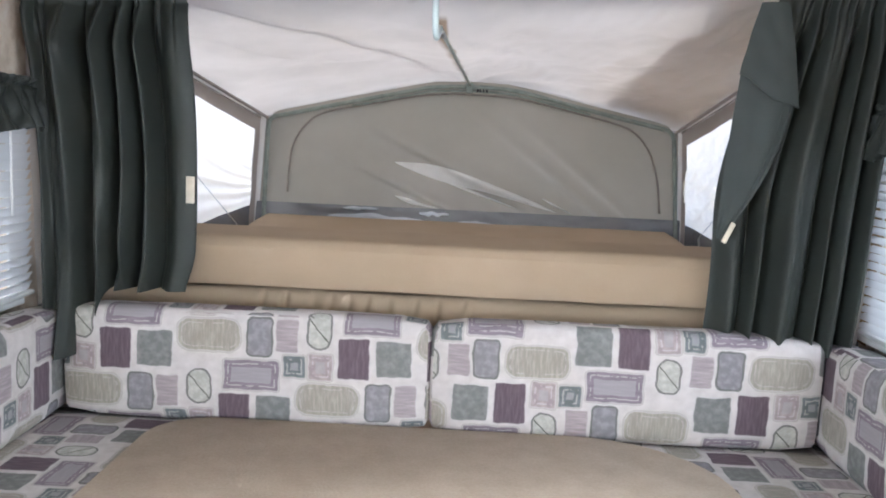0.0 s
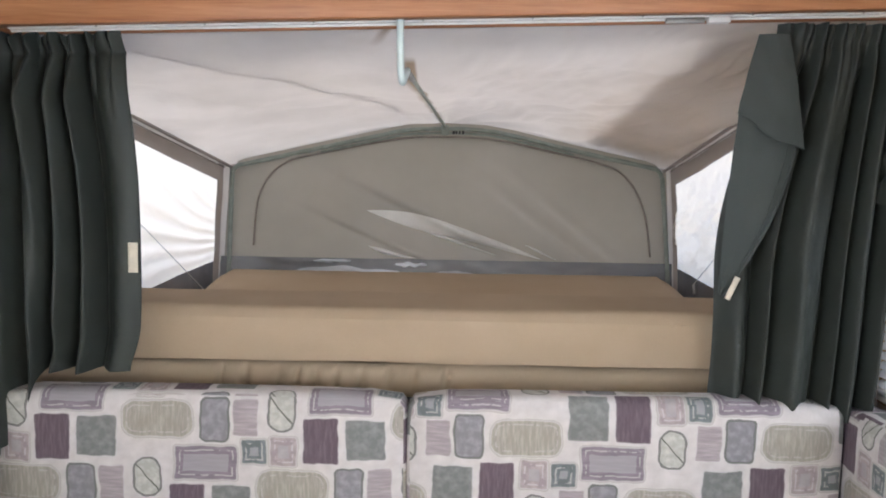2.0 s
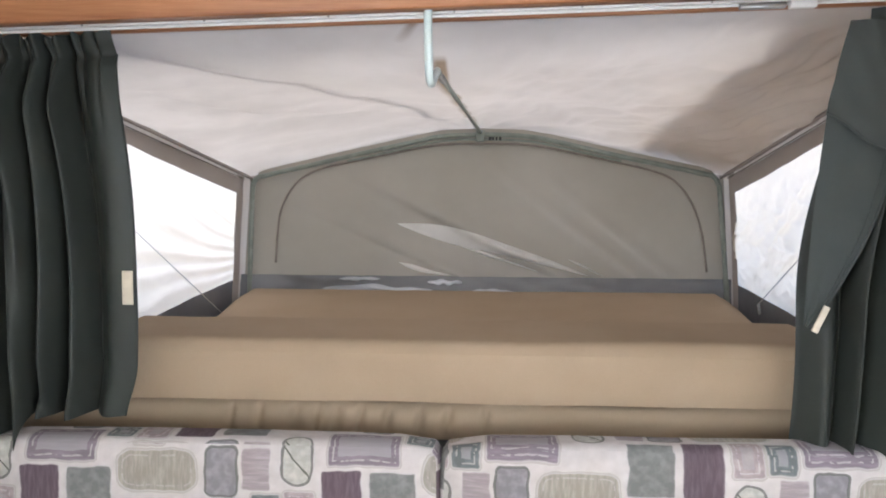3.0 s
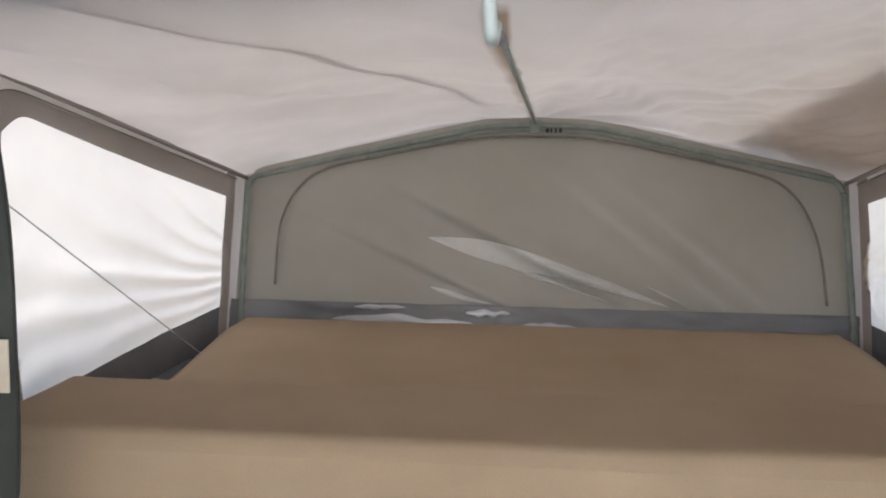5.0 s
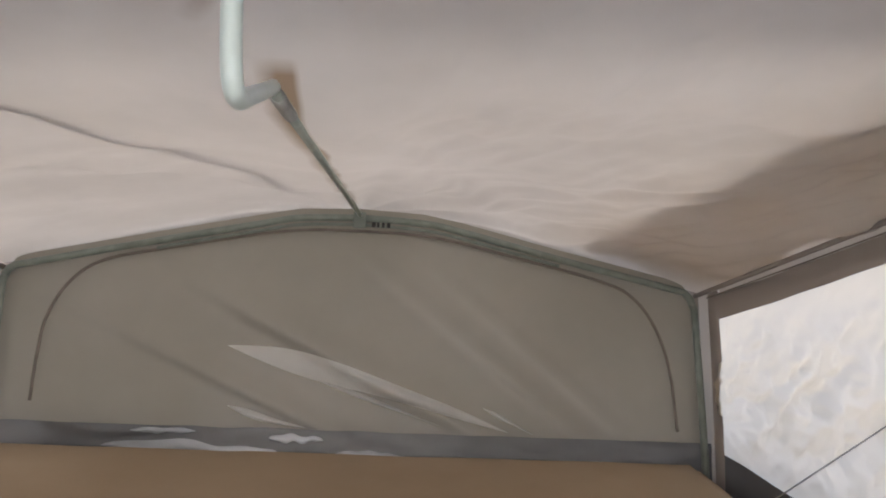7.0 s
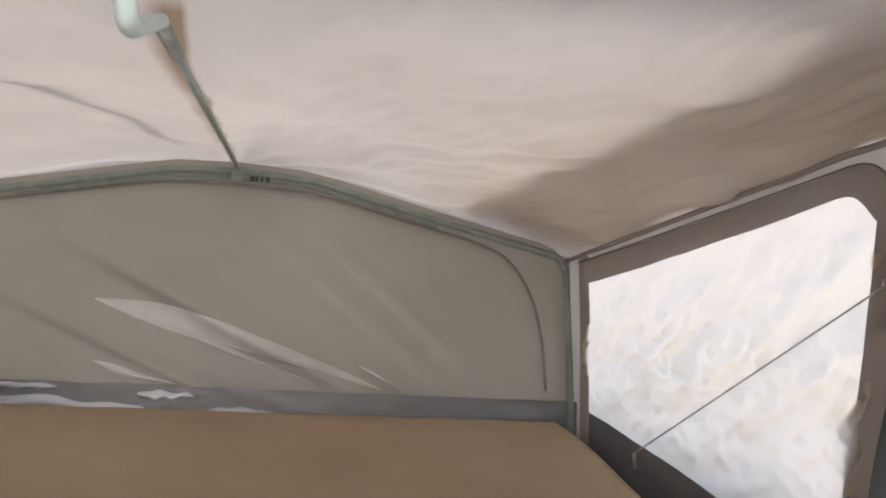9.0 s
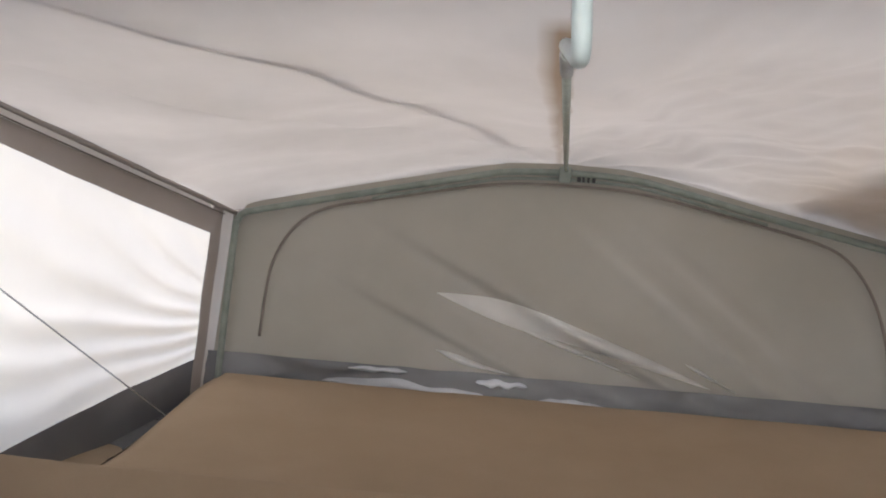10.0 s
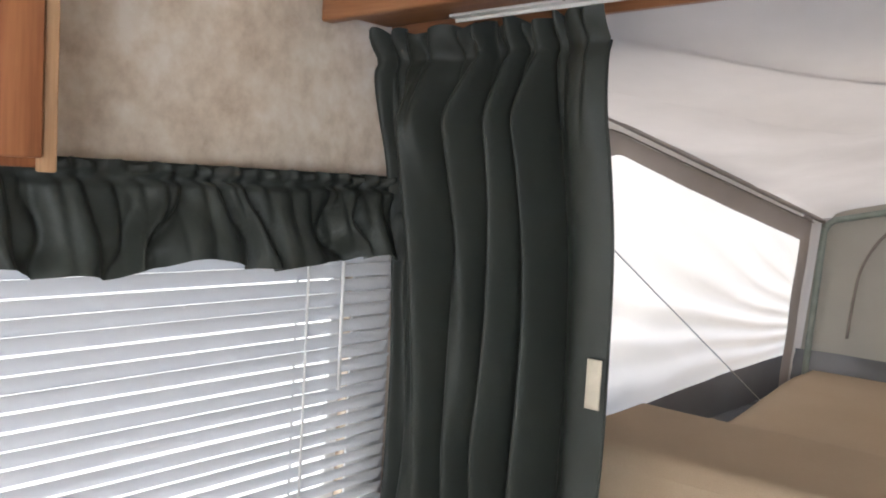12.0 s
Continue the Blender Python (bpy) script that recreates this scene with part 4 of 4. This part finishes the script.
def back_panel(u, v):
    x = lerp(-0.775, 0.872, u)
    zt = hoop_top(x) + 0.012
    z = lerp(1.075, zt + 0.006, v)
    y = hoop_y(z) + 0.010
    edge = math.sin(math.pi * u) * math.sin(math.pi * v)
    # diagonal pulls falling to the lower corner
    for cx, cz, slope, w, amp in ((0.02, 1.235, -0.47, 0.022, 0.034), (-0.12, 1.13, -0.42, 0.012, 0.018), (0.45, 1.18, -0.75, 0.014, 0.010), (0.58, 1.17, -0.80, 0.014, 0.008)):
        along = (x - cx) / 0.30
        d = (z - cz) - slope * (x - cx)
        y -= amp * (math.exp(-(d / w) ** 2) if d < 0 else math.exp(-(d / (w * 2.6)) ** 2)) * math.exp(-along ** 2)
    y += 0.010 * edge * noise.noise(Vector((x * 2.5, z * 4, 7)))
    return (x, y, z)


hang(part("back_panel", sheet_bm(160, 70, back_panel), M_BACK, label="grey-beige back canvas with diagonal creases"), tent)


def back_skirt(u, v):
    x = lerp(-0.82, 0.92, u)
    z = lerp(0.95, 1.092, v)
    y = hoop_y(1.03) + 0.012 - 0.03 * (1 - v) - 0.010 * math.sin(x * 14) * (1 - v) * 0.5
    y += (0.010 + 0.012 * math.exp(-((x + 0.22) / 0.25) ** 2)) * noise.noise(Vector((x * 11, z * 30, 2)))
    return (x, y - 0.006, z)


hang(part("back_skirt", sheet_bm(140, 14, back_skirt), M_VINYL, label="shiny grey vinyl strip with glossy creases"), tent)
# Pale colour painting reflections on the vinyl strip; also the cord clip's plastic.
M_GLINT = mat_canvas("painted_glint_and_clip", (0.30, 0.32, 0.35), (0.72, 0.76, 0.82), 0.05, (1, 1, 1), 0.2, 0.8, 0.8)
# Pale colour painting the highlight along the back canvas creases.
M_SHEEN = mat_canvas("painted_crease_sheen", (0.60, 0.59, 0.57), (0.86, 0.85, 0.83), 0.40, (1, 1, 1), 0.25, 0.5, 0.7)


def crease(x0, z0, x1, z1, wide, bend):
    """A raised crease in the back canvas, its highlight painted pale."""
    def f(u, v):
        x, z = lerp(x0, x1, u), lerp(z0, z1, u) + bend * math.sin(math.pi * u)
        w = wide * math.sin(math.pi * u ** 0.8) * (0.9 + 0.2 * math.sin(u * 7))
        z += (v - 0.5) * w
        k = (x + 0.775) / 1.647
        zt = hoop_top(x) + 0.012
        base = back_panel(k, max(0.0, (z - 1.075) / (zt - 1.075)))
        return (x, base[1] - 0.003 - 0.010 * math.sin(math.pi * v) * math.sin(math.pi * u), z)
    hang(part("crease_highlight", sheet_bm(50, 8, f), M_SHEEN, label="crease with its highlight painted pale"), tent)


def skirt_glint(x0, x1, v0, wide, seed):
    """A crumpled pale patch painting a reflection on the vinyl strip."""
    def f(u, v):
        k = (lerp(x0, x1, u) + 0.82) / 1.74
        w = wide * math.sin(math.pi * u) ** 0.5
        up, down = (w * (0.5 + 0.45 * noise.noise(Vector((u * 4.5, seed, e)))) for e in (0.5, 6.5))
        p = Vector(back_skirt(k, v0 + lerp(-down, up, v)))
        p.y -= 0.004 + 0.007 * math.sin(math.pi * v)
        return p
    hang(part("painted_vinyl_glint", sheet_bm(40, 6, f), M_GLINT, label="painted reflection on crumpled vinyl"), tent)


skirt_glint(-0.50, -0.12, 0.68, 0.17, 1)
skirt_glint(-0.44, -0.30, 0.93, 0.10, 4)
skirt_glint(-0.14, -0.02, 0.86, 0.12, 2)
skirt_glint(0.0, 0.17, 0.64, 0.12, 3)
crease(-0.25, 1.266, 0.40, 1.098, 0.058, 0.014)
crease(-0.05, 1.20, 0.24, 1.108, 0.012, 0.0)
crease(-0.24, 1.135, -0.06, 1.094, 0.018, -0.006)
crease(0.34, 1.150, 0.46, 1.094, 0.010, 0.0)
ARCH = [(-0.665, 1.132), (-0.664, 1.23), (-0.655, 1.315), (-0.615, 1.395), (-0.545, 1.447), (-0.40, 1.483), (-0.14, 1.535), (0.03, 1.545), (0.22, 1.538), (0.44, 1.495), (0.62, 1.455), (0.70, 1.42), (0.755, 1.35), (0.787, 1.25), (0.800, 1.114)]
arch = [(x, hoop_y(z) - 0.004, z) for x, z, _ in smooth_line([(x, z, 0) for x, z in ARCH])]
hang(part("zipper", tube_bm(arch, 0.0038, 6, 0.6), M_ZIP, label="thin arched zipper"), tent)

# ---- bow, pole and cords ----
bow = thing("bunk_bow", "pale green steel bow holding up the bunk tent", "tent bow", (0.05, 3.447, 0.87))
legs = [(-0.749, 3.435, 0.87), (-0.750, 3.44, 1.03), (-0.756, hoop_y(1.36) - 0.02, 1.36)]
path = legs + [(x, hoop_y(z) - 0.014, z - 0.006) for x, z in HOOP_TOP] + [(0.850, hoop_y(1.36) - 0.02, 1.36), (0.862, 3.44, 1.03), (0.864, 3.435, 0.87)]
hang(part("tube", tube_bm(smooth_line(path, 5), 0.0085, 10), M_TUBE), bow)
inner = [(x, hoop_y(z) - 0.014, z - 0.022) for x, z in HOOP_TOP[3:10]]
hang(part("brace_bar", tube_bm(smooth_line(inner, 5), 0.004, 8), M_TUBE), bow)
bracket = hang(part("pin_bracket", box_bm(0.020, 0.050, hoop_y(1.57) - 0.034, hoop_y(1.57) - 0.012, 1.552, 1.590, 0.003), M_TUBE), bow)
for k, w in enumerate((0.010, 0.006, 0.006, 0.008)):
    x = 0.064 + 0.012 * k
    hang(part("printed_mark", box_bm(x, x + w, hoop_y(1.568) - 0.0275, hoop_y(1.568) - 0.0255, 1.556, 1.568), M_DARK, smooth=False), bow)

pole = thing("support_pole", "pale aqua crook pole bracing the canvas roof", "tent pole", (-0.045, 2.05, 1.6))
ROD_A, ROD_B = Vector((-0.042, 2.283, 1.642)), Vector((0.036, hoop_y(1.57) - 0.022, 1.583))
crook = smooth_line([(-0.045, 2.05, 1.76), (-0.045, 2.05, 1.69), (-0.044, 2.05, 1.635), (-0.042, 2.053, 1.605), (-0.041, 2.075, 1.597), (-0.041, 2.12, 1.606), (-0.0422, 2.290, 1.645)], 6)
hang(part("crook", tube_bm(crook, 0.0075, 12), M_POLE), pole)
rod = hang(part("rod", tube_bm([ROD_A, ROD_B], 0.0055, 10), M_ROD, label="thin pale green rod"), pole)
coil = [ROD_A.lerp(ROD_B, 0.02 + 0.075 * k / 119) + Vector((0.0068 * math.cos(k * 0.7), 0, 0.0068 * math.sin(k * 0.7))) for k in range(120)]
hang(part("spring", tube_bm(coil, 0.0011, 5), M_STEEL, label="small coil spring"), rod)


# ---- an unseen sheet added over the roof's far corner to shade it ----
def shade_sheet(u, v):
    start = lerp(0.80, 0.765, v) + 0.02 * ease((v - 0.6) / 0.4)
    p = roof(lerp(start, 1.0, u), lerp(0.0, 0.99, v))
    return Vector(p) + Vector((0.02 * u, 0, lerp(0.13, 0.03, u)))


def shade_sheet_side(u, v):
    """The same added sheet, hung outside the front side canvas to darken it."""
    return wall_r(lerp(0.72, 1.0, u), lerp(0.0, 1.02, v), 0.035 + 0.01 * math.sin(v * 7 + u * 4))


hang(part("added_shade_sheet", sheet_bm(24, 24, shade_sheet), M_SHADE_SHEET, label="added unseen brown sheet shading the roof corner"), tent)

hang(part("added_shade_sheet", sheet_bm(16, 24, shade_sheet_side), M_SHADE_SHEET, label="added unseen brown sheet shading the side canvas"), tent)

for sign, foot, head in ((-1, (-0.758, 3.17, 0.996), (-0.95, 2.36, 1.54)), (1, (0.862, 3.10, 1.06), (1.0, 2.36, 1.60))):
    cord = thing("guy_cord", "thin grey cord running across the tent window", "cord", foot, group="tent cords")
    hang(part("line", tube_bm([foot, head], 0.0014, 6), M_ROPE), cord)
    tag = [Vector(foot) + Vector((-sign * (0.004 + 0.006 * math.sin(k)), -0.010 * k, -0.004 - 0.003 * (k % 2))) for k in range(6)]
    if sign < 0:
        hang(part("clip", tube_bm(smooth_line(tag, 4), 0.0065, 8, 0.4), M_GLINT, label="crumpled shiny plastic clip"), cord)
    hang(part("hook", tube_bm([foot, (foot[0] + 0.004, foot[1] - 0.004, foot[2] - 0.03)], 0.004, 6), M_STEEL), cord)

# ---- overhead cabinet ----
cab = thing("overhead_cabinet", "cherry wood overhead cabinet on the window wall", "cabinet", (-0.98, 1.1, 1.455))
hang(part("body", box_bm(-1.078, -0.905, 0.62, 1.532, 1.457, ZC - 0.002, 0.002), M_CHERRY_Z), cab)
hang(part("stile", box_bm(-0.905, -0.890, 1.521, 1.536, 1.453, ZC - 0.002, 0.002), M_EDGE_WOOD, label="pale wood edge strip"), cab)
for y0, y1 in ((1.08, 1.517), (0.63, 1.07)):
    door = hang(part("door", box_bm(-0.904, -0.888, y0, y1, 1.466, 1.90, 0.004), M_CHERRY_Z), cab)
    # raised rails round a sunk panel
    for a, b, c, d in ((y0, y0 + 0.05, 1.466, 1.90), (y1 - 0.05, y1, 1.466, 1.90), (y0 + 0.05, y1 - 0.05, 1.466, 1.516), (y0 + 0.05, y1 - 0.05, 1.85, 1.90)):
        rim_bar = part("rail", box_bm(-0.8875, -0.880, a + 0.0005, b - 0.0005, c, d, 0.002), M_CHERRY_Z)
        hang(rim_bar, door)
